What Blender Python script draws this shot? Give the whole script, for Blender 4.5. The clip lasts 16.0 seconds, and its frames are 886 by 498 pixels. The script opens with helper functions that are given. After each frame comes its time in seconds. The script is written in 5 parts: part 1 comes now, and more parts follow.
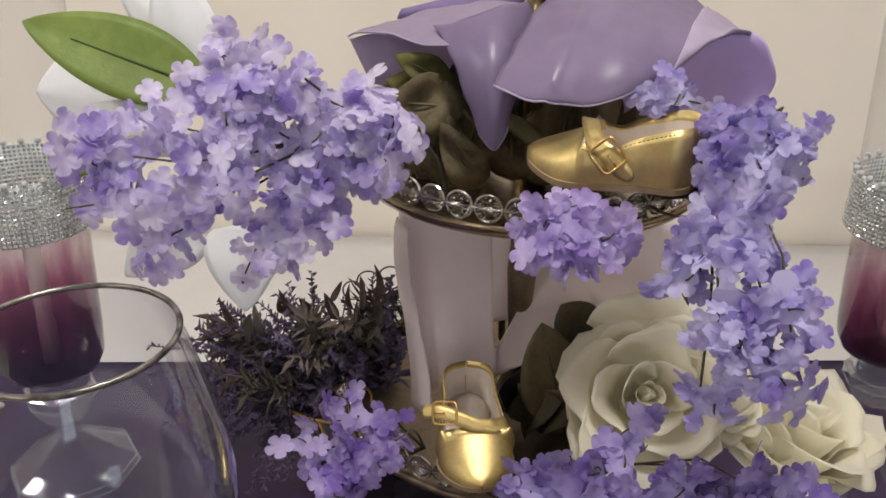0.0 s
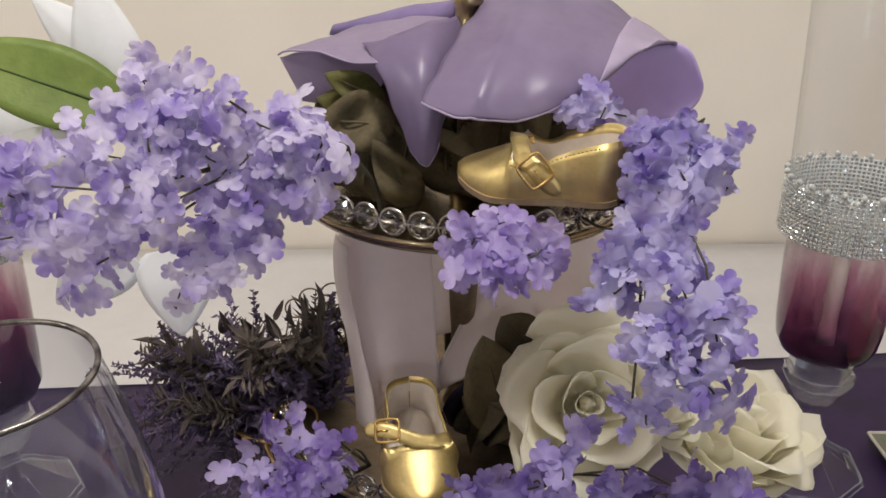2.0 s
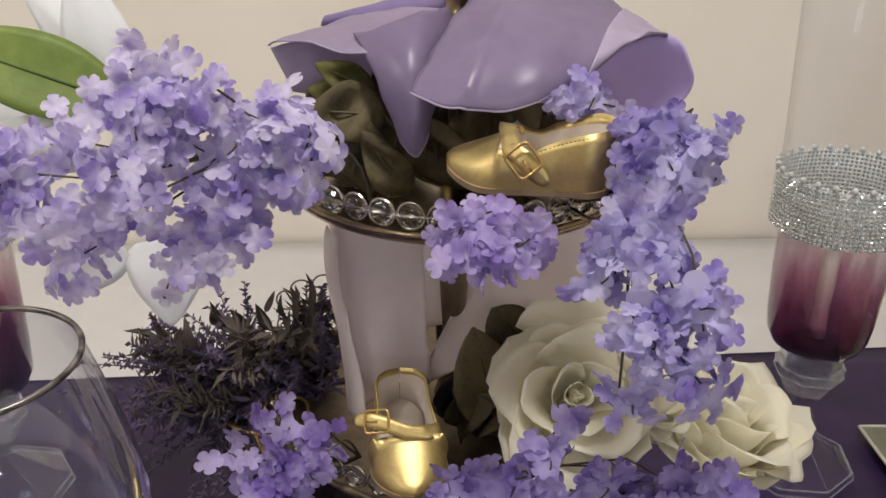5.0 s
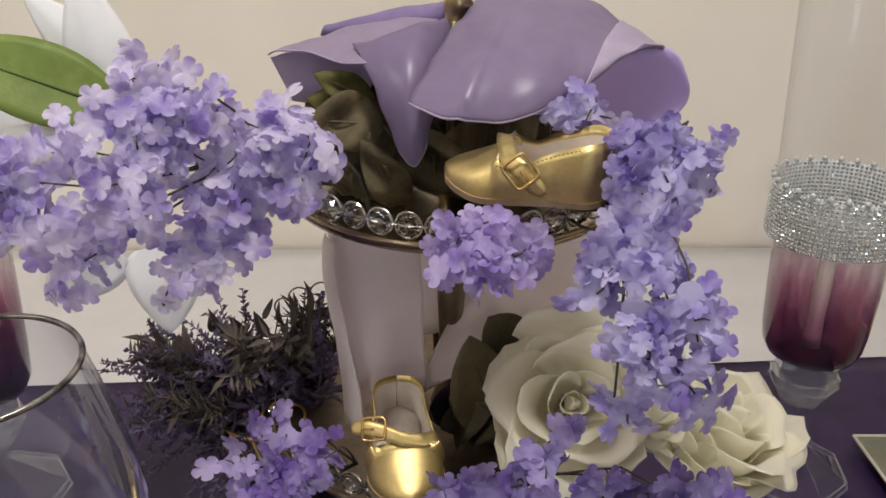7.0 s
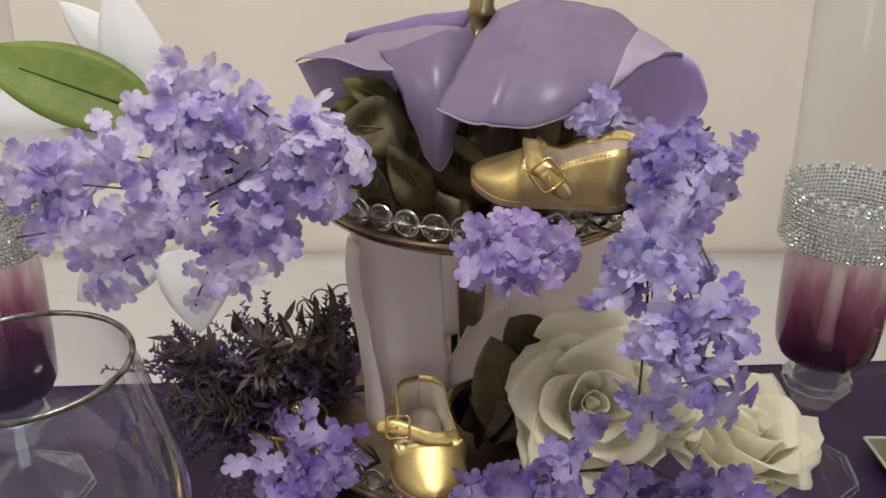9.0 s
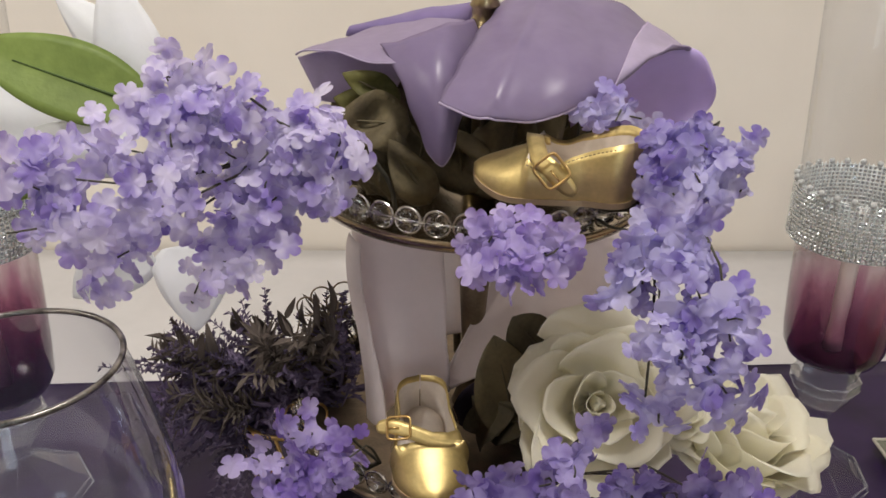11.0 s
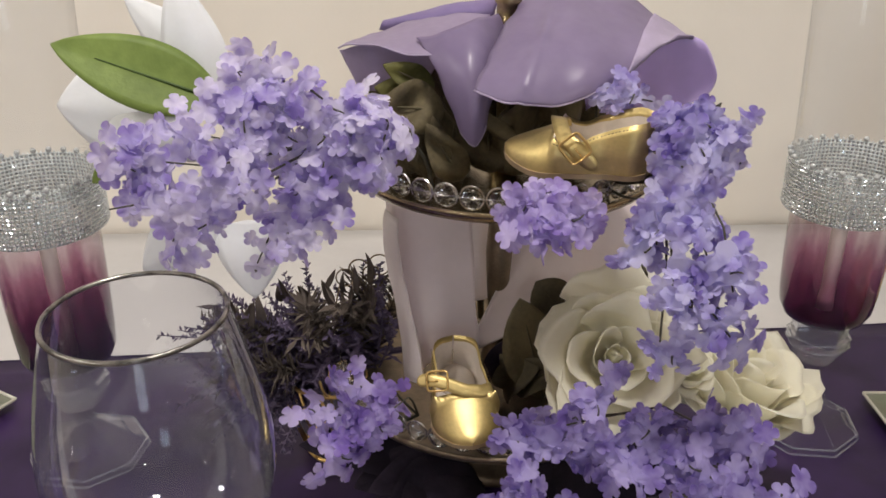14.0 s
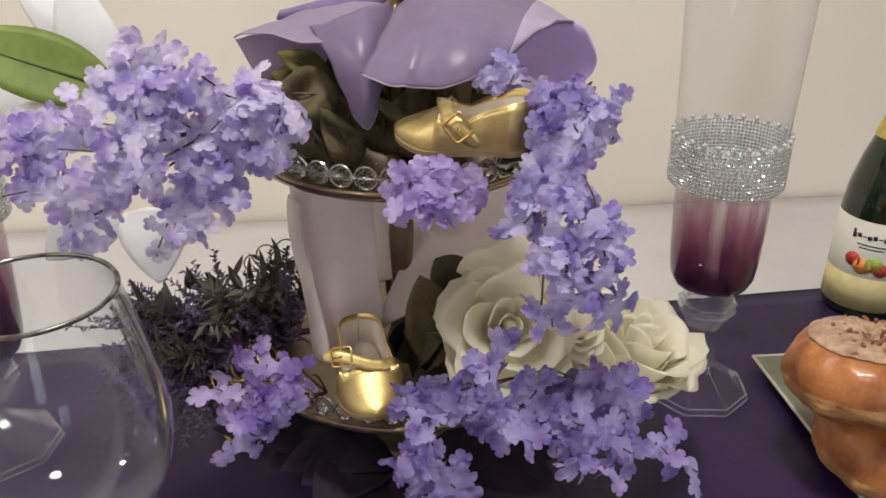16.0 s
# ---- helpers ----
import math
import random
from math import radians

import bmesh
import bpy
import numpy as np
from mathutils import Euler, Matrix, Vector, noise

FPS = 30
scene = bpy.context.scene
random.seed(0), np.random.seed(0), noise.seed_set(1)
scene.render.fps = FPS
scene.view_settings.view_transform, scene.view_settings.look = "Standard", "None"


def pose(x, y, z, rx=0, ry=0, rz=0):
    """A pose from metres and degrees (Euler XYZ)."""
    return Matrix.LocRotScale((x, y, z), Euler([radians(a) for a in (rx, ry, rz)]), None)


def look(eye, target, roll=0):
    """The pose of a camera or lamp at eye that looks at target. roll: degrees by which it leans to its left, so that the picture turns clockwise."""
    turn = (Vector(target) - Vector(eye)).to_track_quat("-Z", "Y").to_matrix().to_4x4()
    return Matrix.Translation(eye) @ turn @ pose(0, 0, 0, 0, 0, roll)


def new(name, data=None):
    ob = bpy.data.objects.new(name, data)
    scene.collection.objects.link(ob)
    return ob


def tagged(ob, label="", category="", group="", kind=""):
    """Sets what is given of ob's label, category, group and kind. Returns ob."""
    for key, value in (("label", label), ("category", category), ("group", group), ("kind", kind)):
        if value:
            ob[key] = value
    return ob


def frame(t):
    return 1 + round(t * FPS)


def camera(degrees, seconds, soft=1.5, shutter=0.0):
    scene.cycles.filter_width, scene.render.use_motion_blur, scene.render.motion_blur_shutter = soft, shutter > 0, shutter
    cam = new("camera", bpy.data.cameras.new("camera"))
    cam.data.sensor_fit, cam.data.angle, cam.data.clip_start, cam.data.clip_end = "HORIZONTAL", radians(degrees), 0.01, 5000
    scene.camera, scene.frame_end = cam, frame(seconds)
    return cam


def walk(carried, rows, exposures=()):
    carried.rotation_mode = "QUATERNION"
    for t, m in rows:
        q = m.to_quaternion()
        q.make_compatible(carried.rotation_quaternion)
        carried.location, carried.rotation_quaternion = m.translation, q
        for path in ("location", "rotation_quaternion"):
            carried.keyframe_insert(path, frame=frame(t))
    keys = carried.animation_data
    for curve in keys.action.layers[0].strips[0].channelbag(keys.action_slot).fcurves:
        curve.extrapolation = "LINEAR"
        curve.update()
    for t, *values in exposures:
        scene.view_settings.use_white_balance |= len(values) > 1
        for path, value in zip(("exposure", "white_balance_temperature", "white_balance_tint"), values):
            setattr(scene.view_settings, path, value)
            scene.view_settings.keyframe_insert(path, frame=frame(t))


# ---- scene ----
cam = camera(54.9, 16.0, soft=1.6, shutter=0.5)
PATH = [
    (0, (0.0602, 0.0590, 1.2194), (0.0302, 0.9615, 0.7897), 1.13),
    (0.5, (0.0673, 0.0633, 1.2251), (0.0403, 0.9663, 0.7963), 0.53),
    (1, (0.0702, 0.0672, 1.2229), (0.0633, 0.9703, 0.7937), 0.39),
    (1.5, (0.0733, 0.0673, 1.2249), (0.0778, 0.9713, 0.7975), 0.33),
    (2, (0.0753, 0.0633, 1.2260), (0.0899, 0.9683, 0.8008), 0.46),
    (2.5, (0.0753, 0.0593, 1.2252), (0.0929, 0.9640, 0.7995), 1.07),
    (3, (0.0773, 0.0573, 1.2252), (0.0969, 0.9619, 0.7995), 1.38),
    (3.5, (0.0763, 0.0592, 1.2232), (0.0973, 0.9637, 0.7973), 1.48),
    (6, (0.0823, 0.0622, 1.2229), (0.0972, 0.9648, 0.7928), 0.26),
    (6.5, (0.0793, 0.0562, 1.2242), (0.0968, 0.9591, 0.7947), 1.07),
    (7, (0.0803, 0.0593, 1.2261), (0.0999, 0.9655, 0.8037), 1.08),
    (7.5, (0.0753, 0.0642, 1.2230), (0.0949, 0.9713, 0.8026), 0.98),
    (8, (0.0683, 0.0623, 1.2252), (0.0879, 0.9692, 0.8043), 0.98),
    (8.5, (0.0673, 0.0584, 1.2284), (0.0860, 0.9662, 0.8094), 1.08),
    (9, (0.0664, 0.0474, 1.2289), (0.0841, 0.9566, 0.8128), 1.17),
    (11.5, (0.0692, 0.0581, 1.2203), (0.0778, 0.9647, 0.7986), 1.24),
    (12, (0.0771, 0.0499, 1.2165), (0.0776, 0.9526, 0.7863), 1.02),
    (12.5, (0.0644, 0.0406, 1.2322), (0.0564, 0.9437, 0.8030), -0.21),
    (13, (0.0515, 0.0278, 1.2370), (0.0485, 0.9299, 0.8056), -0.89),
    (13.5, (0.0455, 0.0109, 1.2398), (0.0510, 0.9116, 0.8055), -0.27),
    (14, (0.0436, -0.0030, 1.2425), (0.0595, 0.8972, 0.8073), 0.36),
    (14.5, (0.0514, -0.0164, 1.2339), (0.0813, 0.8817, 0.7953), 0.90),
    (15, (0.0503, -0.0207, 1.2271), (0.1046, 0.8746, 0.7850), 1.28),
    (15.5, (0.0565, -0.0342, 1.2386), (0.1328, 0.8589, 0.7953), 0.74),
    (16, (0.0676, -0.0320, 1.2433), (0.1599, 0.8612, 0.8033), 0.60),
]
walk(cam, [(t, look(eye, target, roll)) for t, eye, target, roll in PATH], [(0, -0.17), (2, -0.19), (3.5, -0.21), (6, -0.22), (8, -0.29), (9, -0.28), (11.5, -0.16), (13, -0.13), (14.5, -0.16), (15, -0.08), (16, -0.11)])

# ---- world and lights ----
TABLE = 0.75
world = bpy.data.worlds.new("room_air")
scene.world = world
world.use_nodes = True
world.node_tree.nodes["Background"].inputs[0].default_value = (1.0, 0.93, 0.86, 1)
world.node_tree.nodes["Background"].inputs[1].default_value = 0.03


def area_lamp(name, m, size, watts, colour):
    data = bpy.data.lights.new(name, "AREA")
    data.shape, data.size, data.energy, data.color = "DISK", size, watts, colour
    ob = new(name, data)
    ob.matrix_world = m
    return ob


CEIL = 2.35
# Unseen lamps: one for the inferred overhead light, three added as fill.
ADDED_LAMPS = ((0.15, 0.32, 15), (-1.2, -1.25, 11), (1.3, -1.3, 10), (-1.4, 0.2, 12.5))
for x, y, watts in ADDED_LAMPS:
    area_lamp("added_lamp_light", look((x, y, CEIL - 0.08), (x, y + 0.001, 0)), 0.19, watts, (1.0, 0.945, 0.88))


# ---- materials ----
def material(name, rgb, rough=0.5, metal=0.0, vary=0.12, scale=30.0, bump=0.0, bump_scale=200.0, rgb2=None, sheen=0.0, thin=0.0, spec=0.5, object_random=0.0, coat=0.0):
    """Principled surface with colour variation at two scales, optional relief and thin-sheet light transmission."""
    m = bpy.data.materials.new(name)
    m.use_nodes = True
    nt = m.node_tree
    n, l = nt.nodes, nt.links
    b = n["Principled BSDF"]
    b.inputs["Roughness"].default_value, b.inputs["Metallic"].default_value = rough, metal
    b.inputs["Specular IOR Level"].default_value = spec
    b.inputs["Sheen Weight"].default_value = sheen
    b.inputs["Coat Weight"].default_value = coat
    geo = n.new("ShaderNodeNewGeometry")
    big, fine = n.new("ShaderNodeTexNoise"), n.new("ShaderNodeTexNoise")
    big.inputs["Scale"].default_value, fine.inputs["Scale"].default_value = scale, scale * 9
    big.inputs["Detail"].default_value = fine.inputs["Detail"].default_value = 3
    l.new(geo.outputs["Position"], big.inputs["Vector"])
    l.new(geo.outputs["Position"], fine.inputs["Vector"])
    add = n.new("ShaderNodeMath")
    add.operation = "MULTIPLY_ADD"
    add.inputs[1].default_value = 0.35
    l.new(fine.outputs["Fac"], add.inputs[0])
    l.new(big.outputs["Fac"], add.inputs[2])
    last = add.outputs[0]
    if object_random:
        info, mix = n.new("ShaderNodeObjectInfo"), n.new("ShaderNodeMath")
        mix.operation = "MULTIPLY_ADD"
        mix.inputs[1].default_value = object_random
        l.new(info.outputs["Random"], mix.inputs[0])
        l.new(last, mix.inputs[2])
        last = mix.outputs[0]
    ramp = n.new("ShaderNodeValToRGB")
    lo, hi = 0.42, 0.95 + object_random
    span = n.new("ShaderNodeMapRange")
    span.inputs[1].default_value, span.inputs[2].default_value = lo, hi
    l.new(last, span.inputs[0])
    dark = [c * (1 - vary) for c in rgb]
    light = list(rgb2) if rgb2 else [min(1, c * (1 + vary)) for c in rgb]
    ramp.color_ramp.elements[0].color = (*dark, 1)
    ramp.color_ramp.elements[1].color = (*light, 1)
    l.new(span.outputs[0], ramp.inputs[0])
    l.new(ramp.outputs[0], b.inputs["Base Color"])
    if bump:
        tex, bm = n.new("ShaderNodeTexNoise"), n.new("ShaderNodeBump")
        tex.inputs["Scale"].default_value, tex.inputs["Detail"].default_value = bump_scale, 4
        bm.inputs["Strength"].default_value, bm.inputs["Distance"].default_value = bump, 0.001
        l.new(geo.outputs["Position"], tex.inputs["Vector"])
        l.new(tex.outputs["Fac"], bm.inputs["Height"])
        l.new(bm.outputs[0], b.inputs["Normal"])
    if thin:
        tr, mx = n.new("ShaderNodeBsdfTranslucent"), n.new("ShaderNodeMixShader")
        l.new(ramp.outputs[0], tr.inputs[0])
        mx.inputs[0].default_value = thin
        l.new(b.outputs[0], mx.inputs[1])
        l.new(tr.outputs[0], mx.inputs[2])
        l.new(mx.outputs[0], n["Material Output"].inputs[0])
    return m


def glass(name, rough=0.0, ior=1.5):
    """Solid clear glass that bends light."""
    m = bpy.data.materials.new(name)
    m.use_nodes = True
    b = m.node_tree.nodes["Principled BSDF"]
    b.inputs["Base Color"].default_value = (1, 1, 1, 1)
    b.inputs["Roughness"].default_value = rough
    b.inputs["IOR"].default_value = ior
    b.inputs["Transmission Weight"].default_value = 1
    return m


def blown_glass(name, rgb=(0.97, 0.975, 0.98), fade=None, veil=0.012, edge_power=2.8, veil_tint=(0.80, 0.87, 1.0)):
    """A thin blown wall: light passes straight through, the gloss grows towards grazing view; fade tints it along the
    height; a pale diffuse veil paints in glare and reflections.
    """
    m = bpy.data.materials.new(name)
    m.use_nodes = True
    n, l = m.node_tree.nodes, m.node_tree.links
    n.remove(n["Principled BSDF"])
    clear, gloss, edge, mix = (n.new("ShaderNode" + k) for k in ("BsdfTransparent", "BsdfGlossy", "LayerWeight", "MixShader"))
    clear.inputs[0].default_value = (*rgb, 1)
    gloss.inputs["Roughness"].default_value = 0.03
    power, gain = n.new("ShaderNodeMath"), n.new("ShaderNodeMath")
    power.operation, gain.operation = "POWER", "MULTIPLY_ADD"
    power.inputs[1].default_value, gain.inputs[1].default_value, gain.inputs[2].default_value = edge_power, 0.85, 0.03
    l.new(edge.outputs["Facing"], power.inputs[0])
    l.new(power.outputs[0], gain.inputs[0])
    l.new(gain.outputs[0], mix.inputs[0])
    l.new(clear.outputs[0], mix.inputs[1])
    l.new(gloss.outputs[0], mix.inputs[2])
    # Diffuse bluish veil in place of room reflections and glare on the glass.
    haze, veil_mix = n.new("ShaderNodeBsdfDiffuse"), n.new("ShaderNodeMixShader")
    haze.inputs[0].default_value, veil_mix.inputs[0].default_value = (*veil_tint, 1), veil
    l.new(mix.outputs[0], veil_mix.inputs[1])
    l.new(haze.outputs[0], veil_mix.inputs[2])
    l.new(veil_mix.outputs[0], n["Material Output"].inputs[0])
    if fade:
        geo, sep, span, ramp, wob = (n.new("ShaderNode" + k) for k in ("NewGeometry", "SeparateXYZ", "MapRange", "ValToRGB", "TexNoise"))
        add = n.new("ShaderNodeMath")
        add.operation = "MULTIPLY_ADD"
        add.inputs[1].default_value = 0.06
        wob.inputs["Scale"].default_value = 45
        stretch = n.new("ShaderNodeMapping")
        stretch.inputs["Scale"].default_value = (2.2, 2.2, 0.25)
        l.new(geo.outputs["Position"], stretch.inputs["Vector"])
        l.new(stretch.outputs[0], wob.inputs["Vector"])
        l.new(geo.outputs["Position"], sep.inputs[0])
        l.new(wob.outputs["Fac"], add.inputs[0])
        l.new(sep.outputs[2], add.inputs[2])
        l.new(add.outputs[0], span.inputs[0])
        span.inputs[1].default_value, span.inputs[2].default_value = fade[0] + 0.03, fade[1] + 0.03
        ramp.color_ramp.elements[0].color, ramp.color_ramp.elements[1].color = (*fade[2], 1), (*fade[4], 1)
        e = ramp.color_ramp.elements.new(0.5)
        e.color = (*fade[3], 1)
        l.new(span.outputs[0], ramp.inputs[0])
        l.new(ramp.outputs[0], clear.inputs[0])
    return m


def floret_material(name, pale, deep):
    """Printed fabric petals: pale blotches on violet, deeper towards the rim, each floret a little different."""
    m = bpy.data.materials.new(name)
    m.use_nodes = True
    n, l = m.node_tree.nodes, m.node_tree.links
    b = n["Principled BSDF"]
    b.inputs["Roughness"].default_value, b.inputs["Sheen Weight"].default_value = 0.75, 0.15
    b.inputs["Specular IOR Level"].default_value = 0.2
    geo, info, noise_tex = n.new("ShaderNodeNewGeometry"), n.new("ShaderNodeObjectInfo"), n.new("ShaderNodeTexNoise")
    noise_tex.inputs["Scale"].default_value, noise_tex.inputs["Detail"].default_value = 75, 2
    l.new(geo.outputs["Position"], noise_tex.inputs["Vector"])
    mix = n.new("ShaderNodeMath")
    mix.operation = "MULTIPLY_ADD"
    mix.inputs[1].default_value = 0.22
    l.new(info.outputs["Random"], mix.inputs[0])
    l.new(noise_tex.outputs["Fac"], mix.inputs[2])
    # the dye runs from a pale heart to deeper rims
    place, reach, heart, dyed = n.new("ShaderNodeTexCoord"), n.new("ShaderNodeVectorMath"), n.new("ShaderNodeMapRange"), n.new("ShaderNodeMath")
    reach.operation, dyed.operation = "LENGTH", "ADD"
    heart.inputs[2].default_value, heart.inputs[3].default_value, heart.inputs[4].default_value = 0.024, 0.20, -0.10
    l.new(place.outputs["Object"], reach.inputs[0])
    l.new(reach.outputs["Value"], heart.inputs[0])
    l.new(mix.outputs[0], dyed.inputs[0])
    l.new(heart.outputs[0], dyed.inputs[1])
    ramp = n.new("ShaderNodeValToRGB")
    ramp.color_ramp.elements[0].position, ramp.color_ramp.elements[1].position = 0.42, 0.80
    ramp.color_ramp.elements[0].color, ramp.color_ramp.elements[1].color = (*deep, 1), (*pale, 1)
    l.new(dyed.outputs[0], ramp.inputs[0])
    l.new(ramp.outputs[0], b.inputs["Base Color"])
    tr, mx = n.new("ShaderNodeBsdfTranslucent"), n.new("ShaderNodeMixShader")
    l.new(ramp.outputs[0], tr.inputs[0])
    mx.inputs[0].default_value = 0.5
    l.new(b.outputs[0], mx.inputs[1])
    l.new(tr.outputs[0], mx.inputs[2])
    l.new(mx.outputs[0], n["Material Output"].inputs[0])
    return m


WALL = material("wall_paint", (0.86, 0.805, 0.725), 0.8, vary=0.03, scale=3, bump=0.1, bump_scale=300)
CEILING = material("ceiling_paint", (0.8, 0.78, 0.74), 0.9, vary=0.03, scale=2)
FLOOR = material("floor_boards", (0.25, 0.17, 0.11), 0.5, vary=0.3, scale=6)
CLOTH = material("white_tablecloth", (0.575, 0.56, 0.56), 0.85, vary=0.06, scale=8, bump=0.3, bump_scale=900, sheen=0.2)
# Lighter second tone paints the satin's sheen patches into the colour.
RUNNER = material("purple_satin", (0.0195, 0.0088, 0.049), 0.42, vary=0.40, scale=7, bump=0.15, bump_scale=1200, rgb2=(0.040, 0.017, 0.082), spec=0.30)
TABLEWOOD = material("table_wood", (0.3, 0.2, 0.12), 0.5, vary=0.3, scale=12)
BRASS = material("antique_brass", (0.40, 0.325, 0.185), 0.28, 1.0, vary=0.35, scale=60, bump=0.1, bump_scale=400)
# Dark bronze for the wire scrolls; on the brass stand it paints shade.
DARK_METAL = material("dark_metal", (0.22, 0.17, 0.12), 0.45, 0.8, vary=0.35, scale=60)
GOLDWIRE = material("gold_wire", (0.72, 0.50, 0.20), 0.3, 1.0, vary=0.2, scale=80)
TRAYMETAL = material("tray_metal", (0.34, 0.27, 0.18), 0.22, 1.0, vary=0.3, scale=40)
SHOEGOLD = material("gold_leatherette", (0.62, 0.485, 0.21), 0.45, 0.85, vary=0.22, scale=45, bump=0.12, bump_scale=500)
LINING = material("shoe_lining", (0.72, 0.65, 0.58), 0.8, vary=0.12, scale=60)
SOLE = material("shoe_sole", (0.30, 0.22, 0.13), 0.6, vary=0.2, scale=80)
STITCH = material("stitching", (0.20, 0.14, 0.07), 0.8)
FLORET = [floret_material("pale_lilac_fabric", (0.84, 0.79, 0.97), (0.37, 0.28, 0.68)), floret_material("blue_lilac_fabric", (0.68, 0.645, 0.91), (0.28, 0.21, 0.60)), floret_material("violet_lilac_fabric", (0.63, 0.54, 0.85), (0.27, 0.17, 0.55)), floret_material("deep_lilac_fabric", (0.53, 0.46, 0.78), (0.22, 0.15, 0.48))]
TWIG = material("lilac_twig", (0.055, 0.05, 0.035), 0.7, vary=0.4, scale=90)
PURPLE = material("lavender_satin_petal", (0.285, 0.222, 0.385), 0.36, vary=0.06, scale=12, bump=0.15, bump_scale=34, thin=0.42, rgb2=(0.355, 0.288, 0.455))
# Curled petal's copy, lightened against the shade that the dome throws on it.
PURPLE_LIT = material("satin_petal_lit", (0.72, 0.60, 0.93), 0.45, vary=0.08, scale=14, bump=0.2, bump_scale=40, thin=0.45)
# Arm petal's copy, its lit translucent cloth put into a paler tone.
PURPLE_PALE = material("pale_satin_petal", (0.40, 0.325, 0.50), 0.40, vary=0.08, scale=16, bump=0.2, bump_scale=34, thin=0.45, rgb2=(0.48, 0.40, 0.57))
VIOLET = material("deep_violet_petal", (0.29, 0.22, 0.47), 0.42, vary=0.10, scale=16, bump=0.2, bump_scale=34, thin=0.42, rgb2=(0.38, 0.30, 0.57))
# Pale hems; also paints light through thin cloth on margin and under petal.
PURPLE_HEM_LIT = material("pale_hem_and_lit_petal", (0.56, 0.48, 0.655), 0.5, vary=0.10, scale=40, thin=0.4)
WHITEPETAL = material("white_fabric_petal", (0.93, 0.945, 0.97), 0.85, vary=0.03, scale=25, bump=0.12, bump_scale=500, thin=0.38, spec=0.2)
WHITECLOTH = material("white_satin_drape", (0.92, 0.84, 0.85), 0.5, vary=0.04, scale=20, bump=0.12, bump_scale=800, thin=0.35, sheen=0.2)
# Lighter drape satin for the painted lit strip, back petal and hem.
WHITESATIN = material("lighter_white_satin", (0.94, 0.89, 0.895), 0.55, vary=0.05, scale=25, bump=0.12, bump_scale=500, thin=0.45)
CREAM = material("cream_rose_petal", (0.985, 0.96, 0.845), 0.85, vary=0.03, scale=40, bump=0.12, bump_scale=200, thin=0.62, rgb2=(0.99, 0.975, 0.895), spec=0.1)
LEAF = material("green_leaf", (0.165, 0.245, 0.05), 0.5, vary=0.22, scale=18, bump=0.2, bump_scale=500, thin=0.3, rgb2=(0.275, 0.37, 0.095), spec=0.35)
RIB = material("leaf_midrib", (0.05, 0.09, 0.015), 0.6, vary=0.3, scale=60)
DARKRIB = material("dark_leaf_midrib", (0.10, 0.082, 0.045), 0.6, vary=0.3, scale=60, spec=0.25)
DARKLEAF = material("dark_olive_leaf", (0.085, 0.066, 0.038), 0.7, vary=0.4, scale=38, bump=0.3, bump_scale=300, rgb2=(0.155, 0.125, 0.066), spec=0.25)
OLIVE = material("olive_leaf", (0.085, 0.085, 0.020), 0.6, vary=0.4, scale=40, bump=0.25, bump_scale=300, rgb2=(0.16, 0.15, 0.045), thin=0.25, spec=0.3)
# Rose leaf tone, also on the leaves that darken the lower tray.
ROSELEAF = material("rose_leaf", (0.058, 0.049, 0.032), 0.75, vary=0.4, scale=38, bump=0.3, bump_scale=300, rgb2=(0.105, 0.088, 0.055), spec=0.2)
# Near-black leaf tone takes in the shade of gaps and under the tray.
SHADE_LEAF = material("shade_black_leaf", (0.024, 0.018, 0.030), 0.85, vary=0.4, scale=30, spec=0.15)
LAVENDER_DARK = material("lavender_foliage", (0.105, 0.085, 0.078), 0.8, vary=0.3, scale=40, rgb2=(0.14, 0.114, 0.098), object_random=0.3, spec=0.12)
LAVENDER_BLOOM = material("lavender_bloom", (0.125, 0.098, 0.165), 0.8, vary=0.35, scale=60, rgb2=(0.19, 0.15, 0.24), object_random=0.3, spec=0.12)
CLEAR = glass("clear_glass", 0.0, 1.32)
BLOWN = blown_glass("blown_glass")
# Stronger bluish veil paints the glare on the wine bowl.
WINEGLASS = blown_glass("wine_glass_crystal", (0.94, 0.95, 0.98), veil=0.018, edge_power=1.8, veil_tint=(0.62, 0.72, 1.0))
CRYSTAL = glass("crystal", 0.0, 1.55)
KNOP = blown_glass("thick_glass", (0.84, 0.84, 0.86), veil=0.035, edge_power=1.3)
# Hazy glass for thin tubes that paint bright glints along cut edges.
EDGE_GLINT = blown_glass("glass_edge_glint", veil=0.09)
OMBRE = blown_glass("purple_ombre_glass", fade=(0.866, 0.960, (0.11, 0.020, 0.09), (0.46, 0.22, 0.33), (0.92, 0.88, 0.88)))
RHINE = material("rhinestone", (0.80, 0.86, 0.88), 0.15, 0.62, vary=0.3, scale=420, rgb2=(0.97, 1.0, 1.0))
RHINE_BED = material("rhinestone_mesh", (0.64, 0.68, 0.69), 0.45, 0.2, vary=0.3, scale=300)
RIMSILVER = material("tarnished_silver_rim", (0.045, 0.042, 0.04), 0.3, 1.0, vary=0.5, scale=130, rgb2=(0.42, 0.40, 0.38))
PEARL = material("pearl", (0.50, 0.51, 0.51), 0.25, 0.0, vary=0.05, scale=100, coat=0.5)
SILVER = material("worn_silver", (0.45, 0.43, 0.40), 0.22, 1.0, vary=0.4, scale=110, rgb2=(0.75, 0.73, 0.70))
